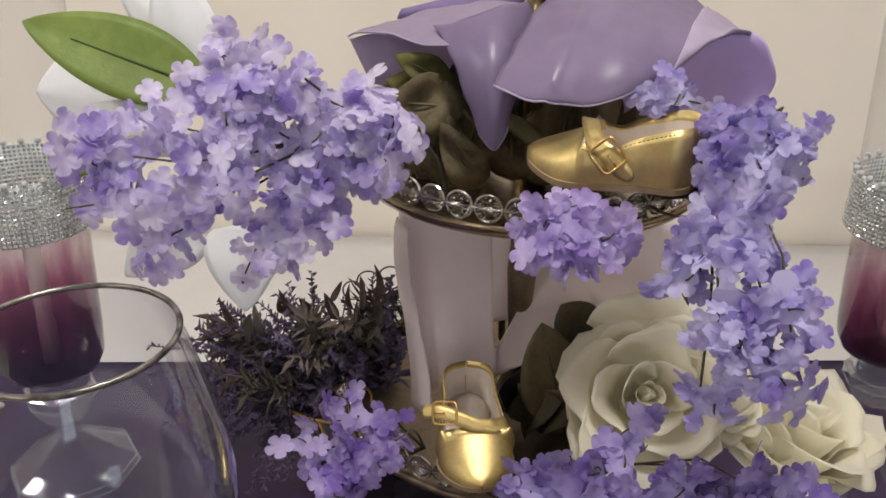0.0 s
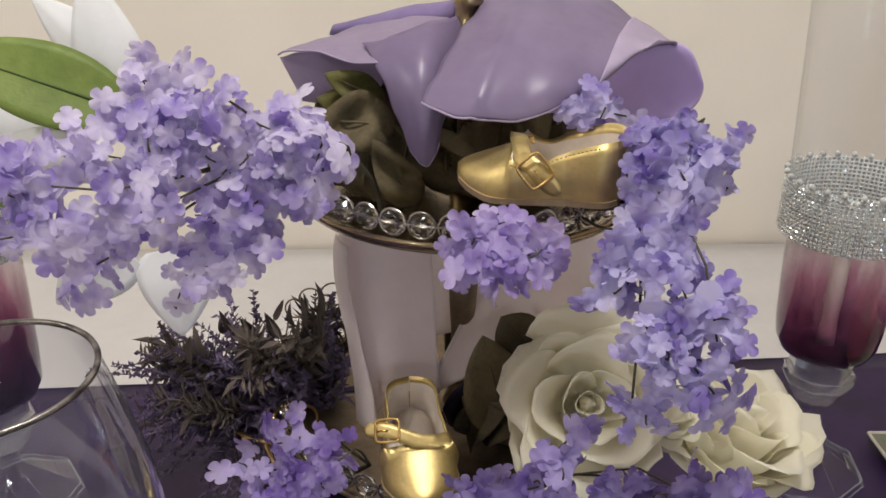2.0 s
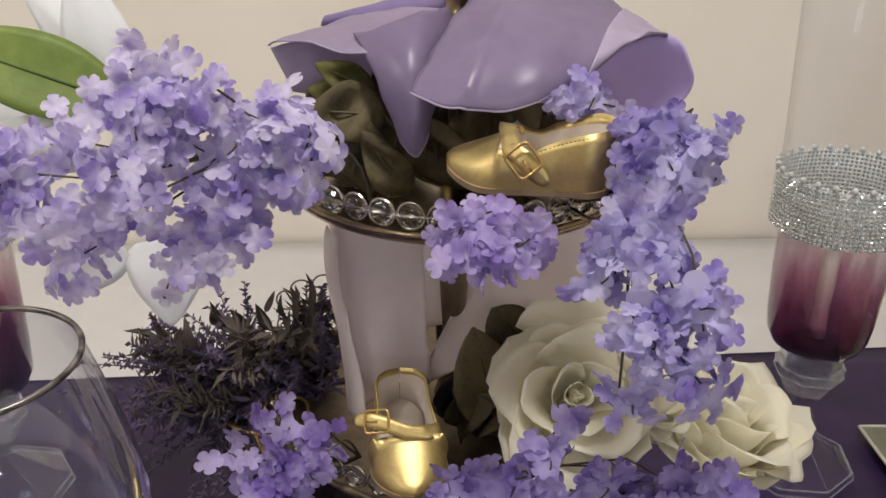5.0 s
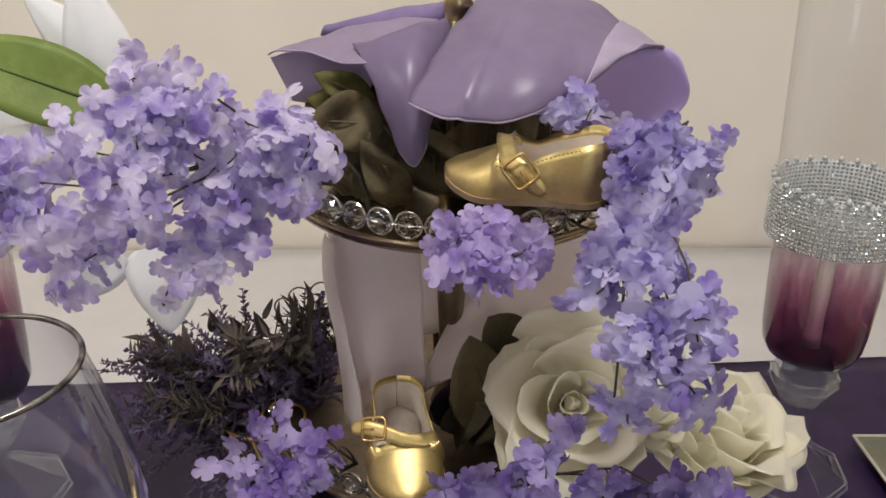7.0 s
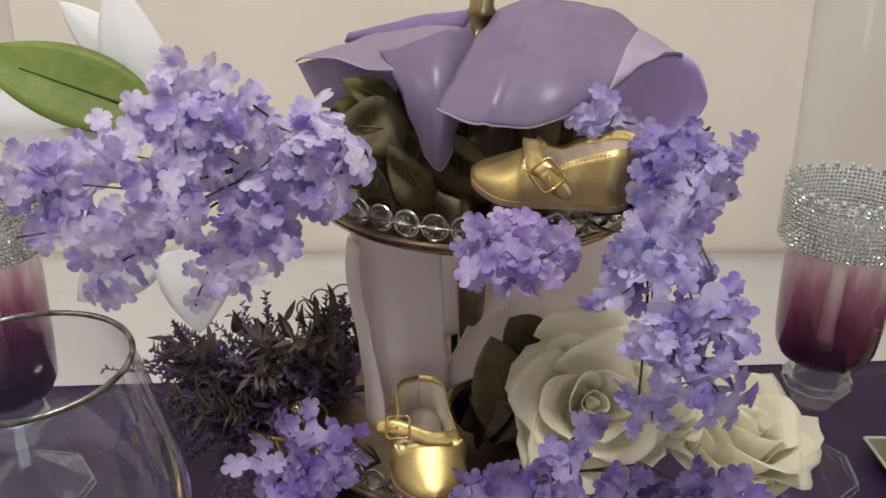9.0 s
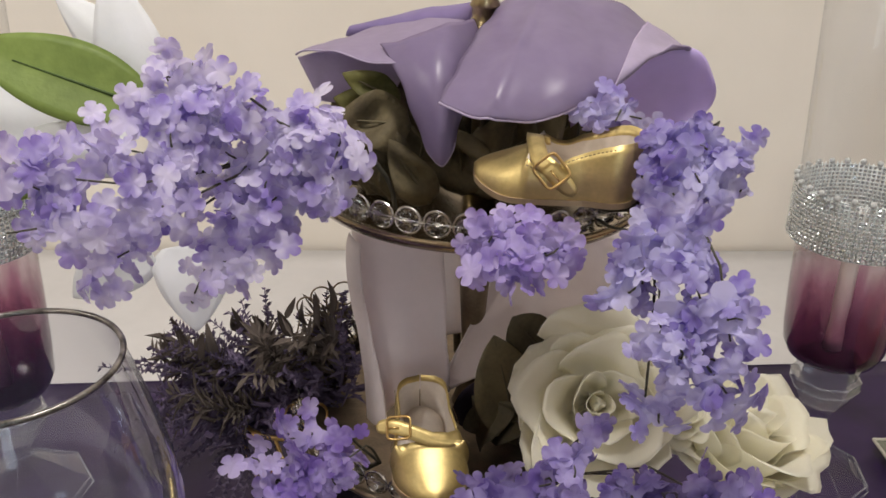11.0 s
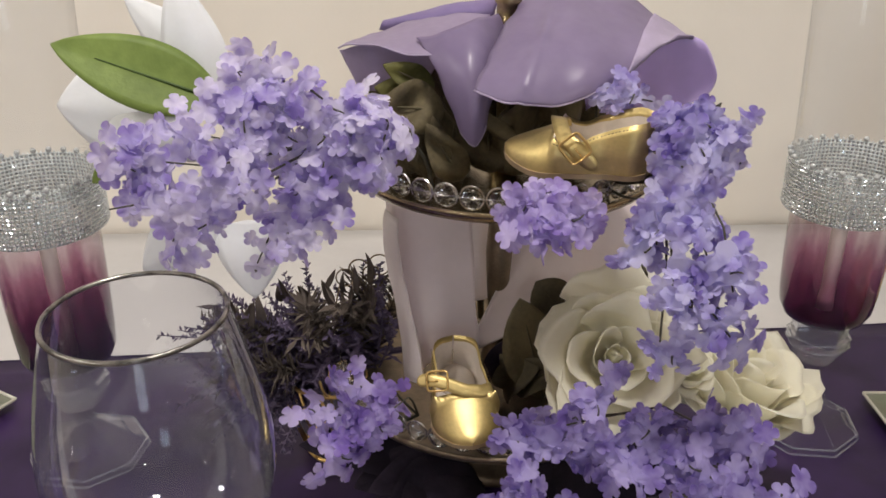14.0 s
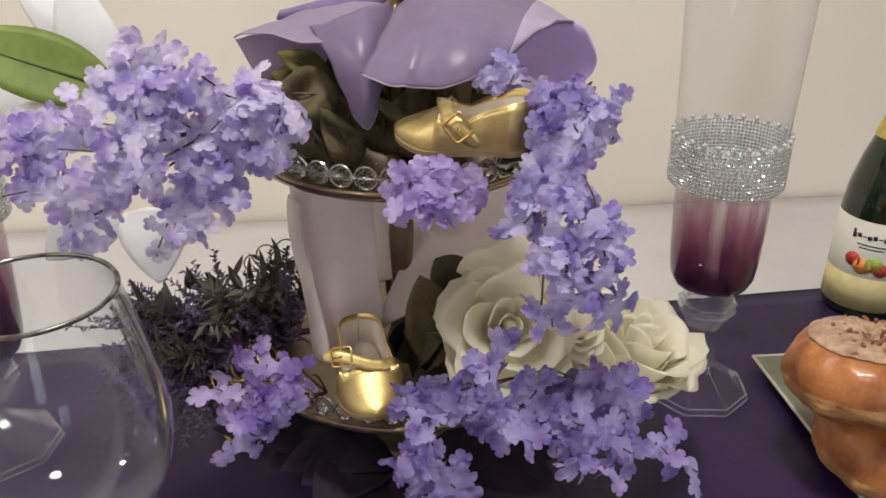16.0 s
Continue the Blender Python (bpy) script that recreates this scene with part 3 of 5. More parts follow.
def tray(z, r):
    return lathe([(0, z), (r - 0.010, z), (r - 0.003, z + 0.002), (r, z + 0.005), (r + 0.002, z + 0.005), (r + 0.002, z + 0.002), (r - 0.002, z - 0.003), (r - 0.012, z - 0.005), (0, z - 0.005)], 72)


# Base, lower tray and lower pole get darker metal in place of their shade.
part("base", lathe([(0, 0.004), (0.050, 0.004), (0.052, 0.008), (0.046, 0.012), (0.022, 0.020), (0.014, 0.032), (0.011, 0.05), (0.013, 0.07), (0.020, 0.085), (0.028, TRAY_LOW - 0.004), (0, TRAY_LOW - 0.004)], 40), DARK_METAL, stand)
part("tray", tray(TRAY_LOW, R_LOW), DARK_METAL, stand)
part("tray", tray(TRAY_UP, R_UP), TRAYMETAL, stand)
part("pole", lathe([(0, TRAY_LOW), (0.014, TRAY_LOW), (0.010, TRAY_LOW + 0.012), (0.006, TRAY_LOW + 0.03), (0.0085, TRAY_LOW + 0.065), (0.0105, TRAY_LOW + 0.10), (0.008, TRAY_LOW + 0.14), (0.006, TRAY_LOW + 0.155), (0.012, TRAY_UP - 0.006), (0, TRAY_UP - 0.006)], 24), DARK_METAL, stand)
part("pole", lathe([(0, TRAY_UP), (0.015, TRAY_UP), (0.010, TRAY_UP + 0.01), (0.0062, TRAY_UP + 0.03), (0.0056, TRAY_UP + 0.06), (0.0066, TRAY_UP + 0.085), (0.0090, TRAY_UP + 0.098), (0.0098, TRAY_UP + 0.101), (0.0098, TRAY_UP + 0.104), (0.0082, TRAY_UP + 0.106), (0.0082, TRAY_UP + 0.114), (0.0098, TRAY_UP + 0.116), (0.0078, TRAY_UP + 0.12), (0.0090, TRAY_UP + 0.16), (0.007, TRAY_UP + 0.20), (0, TRAY_UP + 0.20)], 24), BRASS, stand)


def bead_mesh():
    bm = bmesh.new()
    bmesh.ops.create_icosphere(bm, subdivisions=2, radius=0.0068)
    me = bpy.data.meshes.new("crystal_bead")
    bm.to_mesh(me)
    bm.free()
    me.materials.append(CRYSTAL)
    return me


BEAD = bead_mesh()
ring_bm = torus(0.0079, 0.0008, Matrix.Rotation(math.pi / 2, 4, "X"), 20, 6)
tube([(-0.0098, 0, 0), (0.0098, 0, 0)], 0.0006, 5, ring_bm)
RING = bpy.data.meshes.new("bead_ring")
ring_bm.to_mesh(RING)
ring_bm.free()
RING.materials.append(SILVER)
for z, r, n in ((TRAY_UP, R_UP - 0.004, 40), (TRAY_LOW, R_LOW - 0.004, 47)):
    for k in range(n):
        a = 2 * math.pi * (k + 0.35) / n
        m = Matrix.Translation((r * math.cos(a), r * math.sin(a), z + 0.0125)) @ Matrix.Rotation(a + math.pi / 2, 4, "Z")
        share("crystal_bead", BEAD, stand, m).visible_shadow = False
        share("bead_ring", RING, stand, m)


# ---- baby shoes ----
def shoe(label, m, flip=1, strap_loose=False):
    """A child's gold bar shoe, toe towards +x, length 96 mm, sole on z = 0."""
    ob = thing("baby_shoe", label, "shoe", "pair of baby shoes")
    L, W = 0.097, 0.0235
    ns, nc = 40, 28
    throat = 0.37

    def plan(s):
        front = (1 - min(1, max(0, (0.36 - s) / 0.36)) ** 2.15) ** 0.55 if s < 0.36 else 1
        back = (1 - min(1, max(0, (s - 0.84) / 0.16)) ** 2.2) ** 0.5 if s > 0.84 else 1
        waist = (1 - 0.20 * min(1, max(0, (s - 0.40) / 0.30)) ** 1.5) * (1 + 0.12 * math.exp(-((s - 0.28) / 0.16) ** 2))
        return W * front * back * waist

    def height(s):
        if s < throat:
            return 0.0035 + 0.0205 * (s / throat) ** 0.72
        u = min(1, max(0, (s - 0.48) / 0.46))
        return 0.0240 - 0.0035 * math.sin(math.pi * min(1, (s - throat) / 0.25)) + 0.0125 * u * u * (3 - 2 * u)

    bm = bmesh.new()
    cols = []
    for i in range(ns + 1):
        s = i / ns
        w, h = max(plan(s), 0.0004), height(s)
        lift = 0.0050 * max(0, (0.30 - s) / 0.30) ** 2
        col = []
        for j in range(nc + 1):
            v = 2 * j / nc - 1
            if s < throat:
                a = math.pi / 2 * v
                y = w * math.copysign(abs(math.sin(a)) ** 0.85, a)
                z = h * abs(math.cos(a)) ** 0.85
            else:
                av = abs(v)
                k = min(1, (s - throat) / 0.06)
                if av > 0.55:
                    t = (1 - av) / 0.45
                    y, z = w * (1 + 0.10 * math.sin(math.pi * t) - 0.06 * t), h * t
                elif av > 0.35:
                    t = (0.55 - av) / 0.20
                    y, z = w * (0.92 - 0.06 * t), h * (1 - t) + (0.006) * t
                    z = z * k + h * (1 - k) * (1 + 0.1 * (1 - av))
                else:
                    y, z = w * 0.86 * av / 0.35, 0.005 * k + h * (1 - k) * (1 + 0.25 * (1 - av / 0.55))
                y = math.copysign(y, v)
            x = L * (0.5 - s) + 0
            col.append(bm.verts.new((x, y, z + 0.003 + lift)))
        cols.append(col)
    for i in range(ns):
        s = (i + 0.5) / ns
        for j in range(nc):
            f = bm.faces.new((cols[i][j], cols[i][j + 1], cols[i + 1][j + 1], cols[i + 1][j]))
            v = abs(2 * (j + 0.5) / nc - 1)
            f.material_index = 1 if s > throat + 0.01 and v < 0.52 else 0
    bmesh.ops.recalc_face_normals(bm, faces=list(bm.faces))
    part("upper", bm, [SHOEGOLD, LINING], ob)
    pad = bmesh.new()
    bmesh.ops.create_uvsphere(pad, u_segments=24, v_segments=12, radius=1.0, matrix=Matrix.Translation((-0.024, 0, 0.0085)) @ Matrix.Diagonal((0.021, 0.0145, 0.0085, 1)))
    part("heel_pad", pad, LINING, ob, "pale padded heel inside")
    # sole
    bm = bmesh.new()
    ring = [(L * (0.5 - i / 30), plan(i / 30) + 0.0007) for i in range(31)]
    out = [(x, y) for x, y in ring] + [(x, -y) for x, y in reversed(ring)]
    toe = lambda x: 0.0050 * max(0, (x / L - 0.20) / 0.30) ** 2
    low = [bm.verts.new((x * 1.005, y, toe(x))) for x, y in out]
    top = [bm.verts.new((x * 1.005, y, 0.0035 + toe(x))) for x, y in out]
    bm.faces.new(low), bm.faces.new(top)
    for k in range(len(out)):
        j = (k + 1) % len(out)
        bm.faces.new((low[k], low[j], top[j], top[k]))
    bmesh.ops.remove_doubles(bm, verts=list(bm.verts), dist=1e-5)
    bmesh.ops.recalc_face_normals(bm, faces=list(bm.faces))
    part("sole", bm, SOLE, ob, smooth=False)
    # bar strap from the far side over the instep, down the near side through the buckle
    line = [(0.012, -flip * W * 0.97, 0.0185), (0.0130, -flip * W * 0.90, 0.0235), (0.0145, -flip * W * 0.45, 0.0285), (0.0125, 0.0, 0.0305), (0.009, flip * W * 0.5, 0.0295), (0.0045, flip * W * 0.97, 0.0262), (-0.002, flip * (W * 1.08 + 0.0012), 0.0235), (-0.009, flip * (W * 1.08 + 0.0030), 0.0170), (-0.0165, flip * (W * 1.06 + 0.0035), 0.0105)]
    if strap_loose:
        line = [(0.004, -flip * W * 0.98, 0.020), (0.0060, -flip * W * 0.92, 0.025), (0.0110, -flip * W * 0.50, 0.0275), (0.0115, 0.0, 0.0300), (0.0085, flip * W * 0.4, 0.0330), (0.0050, flip * W * 0.8, 0.0355), (0.0030, flip * W * 1.05, 0.0360), (0.0015, flip * W * 1.28, 0.0350), (0.0005, flip * W * 1.5, 0.0330)]
    grid = []
    for i in range(33):
        t = i / 32 * 8
        k = min(7, int(t))
        p, q = Vector(line[k]).lerp(Vector(line[k + 1]), t - k), Vector(line[min(8, k + 1)]) - Vector(line[k])
        out = Vector((0, p.y, p.z - 0.012)).normalized()
        if strap_loose and k > 1:
            out = Vector((0.6, 0.15 * flip, 0.8)).normalized()
        side = q.normalized().cross(out).normalized()
        half = 0.0050 * (1 if i < 29 else (1 - ((i - 28) / 4.3) ** 2) ** 0.5)
        grid.append([p + side * half * d for d in (-1, -0.33, 0.33, 1)])
    part("strap", sheet(grid, 0.0015), SHOEGOLD, ob)
    # buckle: a rounded square frame with a prong
    c, ahead = Vector((-0.0030, flip * (W * 1.08 + 0.0032), 0.0228)), Vector((-0.68, 0.12 * flip, -0.72)).normalized()
    out = Vector((0, flip, 0.22)).normalized()
    if strap_loose:
        c, ahead, out = Vector((0.0055, flip * W * 0.88, 0.0367)), Vector((-0.15, flip, -0.1)).normalized(), Vector((0.6, 0.15 * flip, 0.8)).normalized()
    side = ahead.cross(out).normalized()
    corners = []
    for k in range(24):
        a = 2 * math.pi * k / 24
        ca, sa = math.cos(a), math.sin(a)
        corners.append(c + ahead * 0.0080 * math.copysign(abs(ca) ** 0.35, ca) + side * 0.0077 * math.copysign(abs(sa) ** 0.35, sa))
    part("buckle", tube(corners + corners[:2], 0.0009, 6), GOLDWIRE, ob, "square gold-coloured buckle")
    part("prong", tube([c - ahead * 0.0005, c + ahead * 0.003 + out * 0.0008, c + ahead * 0.0072 + out * 0.0004], 0.0006, 5), GOLDWIRE, ob)
    # stitched line along the throat
    for sgn in (-1, 1):
        bm = bmesh.new()
        for k in range(22):
            s = 0.38 + 0.5 * k / 22
            p = [Vector((L * (0.5 - q), sgn * plan(q) * 1.055, height(q) * 0.90 + 0.003)) for q in (s, s + 0.013)]
            tube(p, 0.00035, 4, bm)
        tagged(part("stitching", bm, STITCH, ob), kind="stuff")
    ob.matrix_world = m @ Matrix.Scale(0.915, 4)
    return ob


def basis(origin, x_dir, up):
    x = Vector(x_dir).normalized()
    y = Vector(up).cross(x).normalized()
    z = x.cross(y)
    m = Matrix((x, y, z)).transposed().to_4x4()
    m.translation = origin
    return m


shoe("shiny gold baby shoe with buckled strap on the upper tray", basis((0.1325, 0.484, TABLE + TRAY_UP + 0.0385), (-0.94, 0.30, -0.01), (0.09, -0.08, 1)), 1)
shoe("shiny gold baby shoe standing toe forward on the lower tray", basis((0.067, 0.500, TABLE + TRAY_LOW + 0.022), (0.13, -0.97, -0.09), (0.0, -0.09, 1)), -1, True)


# ---- lilac branches ----
LEFT = [
    ((0.016, 0.500, 1.073), (-0.021, 0.485, 1.086), 0.018),
    ((0.002, 0.505, 1.092), (-0.009, 0.495, 1.048), 0.017),
    ((-0.046, 0.480, 1.116), (-0.046, 0.465, 1.078), 0.014),
    ((-0.069, 0.470, 1.116), (-0.060, 0.455, 1.091), 0.013),
    ((-0.056, 0.460, 1.084), (-0.102, 0.445, 1.100), 0.016),
    ((-0.076, 0.440, 1.079), (-0.120, 0.425, 1.089), 0.014),
    ((-0.058, 0.440, 1.068), (-0.124, 0.410, 1.066), 0.014),
    ((-0.015, 0.475, 1.059), (-0.046, 0.465, 1.046), 0.019),
    ((-0.046, 0.475, 1.038), (-0.068, 0.488, 0.993), 0.011),
    ((-0.067, 0.455, 1.049), (-0.104, 0.445, 1.030), 0.014),
    ((0.015, 0.500, 1.054), (-0.029, 0.485, 1.046), 0.017),
    ((-0.032, 0.485, 1.098), (-0.062, 0.465, 1.103), 0.016),
    ((-0.019, 0.490, 1.091), (-0.042, 0.465, 1.058), 0.018),
    ((-0.020, 0.470, 1.040), (-0.044, 0.462, 1.020), 0.012),
    ((-0.062, 0.465, 1.072), (-0.085, 0.450, 1.050), 0.014),
    ((0.020, 0.490, 1.090), (0.012, 0.480, 1.066), 0.012),
    ((-0.016, 0.486, 1.100), (0.004, 0.488, 1.086), 0.013),
    ((0.006, 0.488, 1.078), (-0.018, 0.482, 1.070), 0.015),
    ((-0.058, 0.474, 1.130), (-0.044, 0.474, 1.112), 0.011),
    ((-0.064, 0.472, 1.124), (-0.052, 0.470, 1.104), 0.013),
    ((-0.030, 0.478, 1.116), (-0.040, 0.470, 1.098), 0.011),
]
RIGHT = [
    ((0.146, 0.500, 1.105), (0.176, 0.488, 1.102), 0.012),
    ((0.178, 0.470, 1.104), (0.190, 0.450, 1.078), 0.014),
    ((0.195, 0.465, 1.102), (0.200, 0.450, 1.081), 0.015),
    ((0.181, 0.452, 1.078), (0.193, 0.430, 1.064), 0.014),
    ((0.184, 0.458, 1.096), (0.186, 0.444, 1.066), 0.013),
    ((0.207, 0.460, 1.109), (0.198, 0.455, 1.091), 0.009),
    ((0.205, 0.455, 1.091), (0.228, 0.469, 1.091), 0.007),
    ((0.206, 0.455, 1.082), (0.227, 0.465, 1.069), 0.006),
    ((0.168, 0.420, 1.068), (0.166, 0.410, 1.045), 0.0125),
    ((0.180, 0.420, 1.073), (0.190, 0.395, 1.043), 0.014),
    ((0.175, 0.395, 1.042), (0.187, 0.383, 1.012), 0.014),
    ((0.197, 0.400, 1.060), (0.203, 0.388, 1.028), 0.0125),
    ((0.172, 0.388, 1.023), (0.192, 0.382, 0.998), 0.0130),
    ((0.192, 0.386, 1.018), (0.208, 0.382, 0.998), 0.012),
    ((0.154, 0.415, 1.046), (0.161, 0.410, 1.038), 0.007),
    ((0.169, 0.390, 0.985), (0.182, 0.385, 0.999), 0.007),
]
MIDDLE = [
    ((0.090, 0.424, 1.0610), (0.110, 0.420, 1.0620), 0.0120),
    ((0.096, 0.418, 1.0530), (0.108, 0.414, 1.0470), 0.0120),
    ((0.112, 0.418, 1.0580), (0.128, 0.420, 1.0550), 0.0120),
]
LOW_LEFT = [
    ((0.017, 0.490, 0.898), (-0.019, 0.475, 0.904), 0.012),
    ((0.029, 0.487, 0.891), (-0.004, 0.470, 0.874), 0.014),
    ((-0.004, 0.475, 0.885), (-0.042, 0.469, 0.889), 0.011),
    ((-0.007, 0.462, 0.871), (-0.034, 0.449, 0.853), 0.006),
    ((0.012, 0.475, 0.880), (-0.019, 0.465, 0.871), 0.012),
]
LOW_RIGHT = [
    ((0.098, 0.425, 0.920), (0.094, 0.375, 0.887), 0.012),
    ((0.105, 0.420, 0.911), (0.140, 0.405, 0.934), 0.013),
    ((0.137, 0.405, 0.934), (0.157, 0.375, 0.912), 0.016),
    ((0.162, 0.432, 0.955), (0.144, 0.412, 0.939), 0.009),
    ((0.167, 0.405, 0.938), (0.197, 0.375, 0.911), 0.017),
    ((0.182, 0.410, 0.939), (0.220, 0.385, 0.932), 0.014),
    ((0.194, 0.370, 0.925), (0.217, 0.345, 0.922), 0.009),
    ((0.214, 0.365, 0.926), (0.254, 0.335, 0.914), 0.005),
    ((0.096, 0.385, 0.891), (0.117, 0.360, 0.891), 0.012),
    ((0.180, 0.365, 0.915), (0.203, 0.345, 0.912), 0.006),
    ((0.118, 0.415, 0.915), (0.150, 0.395, 0.918), 0.012),
    ((0.160, 0.395, 0.925), (0.190, 0.380, 0.922), 0.012),
]
UPZ, LOWZ = TABLE + TRAY_UP + 0.003, TABLE + TRAY_LOW + 0.003
lilac_branch("spreading branch of pale violet fabric lilac above the goblet", LEFT, (0.045, 0.540, UPZ), 1, density=1.05, size=0.96, hub=(-0.004, 0.513, 1.074))
lilac_branch("long branch of blue-violet fabric lilac hanging off the upper tray", RIGHT, (0.165, 0.540, UPZ), 2, density=1.3, size=0.90, via=(0.184, 0.440, 1.082), dye=1)
lilac_branch("short tuft of violet fabric lilac in front of the upper shoe", MIDDLE, (0.110, 0.505, UPZ), 3, density=0.9, size=0.95, dye=2)
lilac_branch("small spray of lilac fabric blossom beside the lower shoe", LOW_LEFT, (0.035, 0.520, LOWZ), 4, density=1.15, size=0.94, dye=2)
lilac_branch("drooping branch of violet fabric lilac below the cream roses", LOW_RIGHT, (0.130, 0.500, LOWZ), 5, density=1.15, size=0.97, dye=3)

# ---- large lavender flower on the upper tray ----
DOME = [
    [(0.071, 0.500, 1.106), (0.099, 0.470, 1.093), (0.141, 0.480, 1.098), (0.202, 0.550, 1.127)],
    [(0.079, 0.515, 1.118), (0.103, 0.470, 1.121), (0.141, 0.475, 1.126), (0.213, 0.560, 1.125)],
    [(0.091, 0.560, 1.128), (0.116, 0.530, 1.144), (0.156, 0.540, 1.144), (0.229, 0.590, 1.117)],
    [(0.108, 0.602, 1.142), (0.126, 0.600, 1.154), (0.181, 0.610, 1.156), (0.243, 0.620, 1.104)],
]
CURL = [
    [(0.158, 0.600, 1.057), (0.188, 0.600, 1.060), (0.219, 0.600, 1.058), (0.237, 0.585, 1.076)],
    [(0.155, 0.585, 1.070), (0.190, 0.600, 1.077), (0.231, 0.610, 1.079), (0.249, 0.580, 1.087)],
    [(0.152, 0.570, 1.079), (0.188, 0.580, 1.096), (0.221, 0.590, 1.110), (0.242, 0.575, 1.114)],
    [(0.150, 0.575, 1.094), (0.180, 0.575, 1.116), (0.200, 0.580, 1.129), (0.225, 0.582, 1.122)],
]
TONGUE = [
    [(0.035, 0.570, 1.120), (0.059, 0.550, 1.133), (0.078, 0.560, 1.138), (0.096, 0.606, 1.132)],
    [(0.050, 0.535, 1.110), (0.066, 0.510, 1.116), (0.083, 0.515, 1.117), (0.094, 0.550, 1.112)],
    [(0.055, 0.530, 1.091), (0.071, 0.510, 1.091), (0.082, 0.512, 1.092), (0.085, 0.535, 1.092)],
    [(0.064, 0.527, 1.072), (0.0725, 0.520, 1.058), (0.0740, 0.520, 1.058), (0.080, 0.525, 1.076)],
]
ARM = [
    [(-0.020, 0.600, 1.108), (0.007, 0.570, 1.123), (0.029, 0.550, 1.113), (0.048, 0.550, 1.115)],
    [(-0.016, 0.610, 1.111), (0.009, 0.590, 1.121), (0.035, 0.570, 1.124), (0.066, 0.560, 1.121)],
    [(-0.003, 0.630, 1.111), (0.025, 0.610, 1.121), (0.044, 0.600, 1.125), (0.083, 0.600, 1.122)],
    [(0.011, 0.645, 1.112), (0.039, 0.630, 1.127), (0.069, 0.620, 1.127), (0.086, 0.612, 1.129)],
]
UNDER = [
    [(-0.020, 0.602, 1.108), (0.009, 0.590, 1.114), (0.031, 0.580, 1.115), (0.052, 0.570, 1.115)],
    [(-0.015, 0.600, 1.099), (0.008, 0.595, 1.102), (0.026, 0.590, 1.100), (0.050, 0.580, 1.102)],
    [(-0.011, 0.600, 1.089), (0.007, 0.600, 1.086), (0.022, 0.600, 1.086), (0.044, 0.590, 1.089)],
    [(-0.007, 0.600, 1.078), (0.006, 0.605, 1.073), (0.021, 0.605, 1.075), (0.040, 0.600, 1.079)],
]
ROLL = [
    [(0.005, 0.660, 1.109), (0.035, 0.640, 1.113), (0.066, 0.630, 1.122), (0.090, 0.622, 1.126)],
    [(0.009, 0.650, 1.123), (0.039, 0.630, 1.129), (0.066, 0.620, 1.133), (0.090, 0.618, 1.136)],
    [(0.010, 0.680, 1.111), (0.042, 0.660, 1.131), (0.069, 0.650, 1.139), (0.097, 0.630, 1.142)],
    [(0.014, 0.700, 1.104), (0.040, 0.690, 1.118), (0.074, 0.680, 1.125), (0.101, 0.660, 1.132)],
]
flower = thing("lavender_flower", "large glossy lavender flower with curled drooping petals", "artificial flower")
for k, (rows, mat) in enumerate(((DOME, PURPLE), (CURL, PURPLE_LIT), (TONGUE, PURPLE), (ARM, PURPLE_PALE), (UNDER, PURPLE_HEM_LIT), (ROLL, VIOLET))):
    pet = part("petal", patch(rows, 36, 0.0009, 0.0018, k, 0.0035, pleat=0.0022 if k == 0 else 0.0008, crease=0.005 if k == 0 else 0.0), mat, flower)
    if k in (0, 2, 3):
        hem = [bezier(rows[3 if k == 2 else 0], i / 28) for i in range(29)]
        hem = [p + np.array((0, -0.4, 1)) * 0.0035 * noise.noise(Vector((p[0] * 30 + k, p[1] * 14, p[2] * 14))) + np.array((0, -0.7, 0.7)) * (0.0022 if k == 0 else 0.0008) * noise.noise(Vector((i / 28 * 6 + k, 1.3 if k == 2 else 0, k))) for i, p in enumerate(hem)]
        if k == 0:
            hem = [p + np.array((0, -0.7, 0.7)) * 0.005 * (1 if i / 28 < 0.27 else 0.6) * math.exp(-abs(i / 28 - 0.27) / (0.10 if i / 28 < 0.27 else 0.05)) for i, p in enumerate(hem)]
        part("petal_hem", tube([Vector(p) + 0.0018 * Vector(noise.noise_vector(Vector(p * 55) + Vector((k, 0, 0)))) for p in hem], 0.0007, 6), PURPLE_HEM_LIT, pet, "pale rolled hem")
# Unseen inner layer added so the dome's left part lets less light through.
part("petal", patch(DOME, 24, 0.0009, 0.0012, 0, 0.0035, 0.0, 0.76, 0.2, 0.0055, 0.0022, 0.005), PURPLE, flower)
# Paler strip paints the light that comes through the single outer layer.
part("petal", patch(DOME, 24, 0.0009, 0.0018, 0, 0.0035, 0.78, 1.0, 0.0, -0.0014, 0.0022), PURPLE_HEM_LIT, flower, "paler dome margin, light through one layer painted in")
part("stem", tube([(0.100, 0.575, UPZ + 0.004), (0.099, 0.572, 1.06), (0.102, 0.575, 1.10), (0.108, 0.580, 1.135)], 0.003, 8), DARKLEAF, flower)

rnd = random.Random(11)
SPRAY = (
    ((0.047, 0.565, 1.087), (0.013, 0.561, 1.106), 0.020, OLIVE),
    ((0.054, 0.555, 1.076), (0.008, 0.551, 1.080), 0.036, DARKLEAF),
    ((0.045, 0.575, 1.078), (0.006, 0.571, 1.088), 0.024, OLIVE),
)
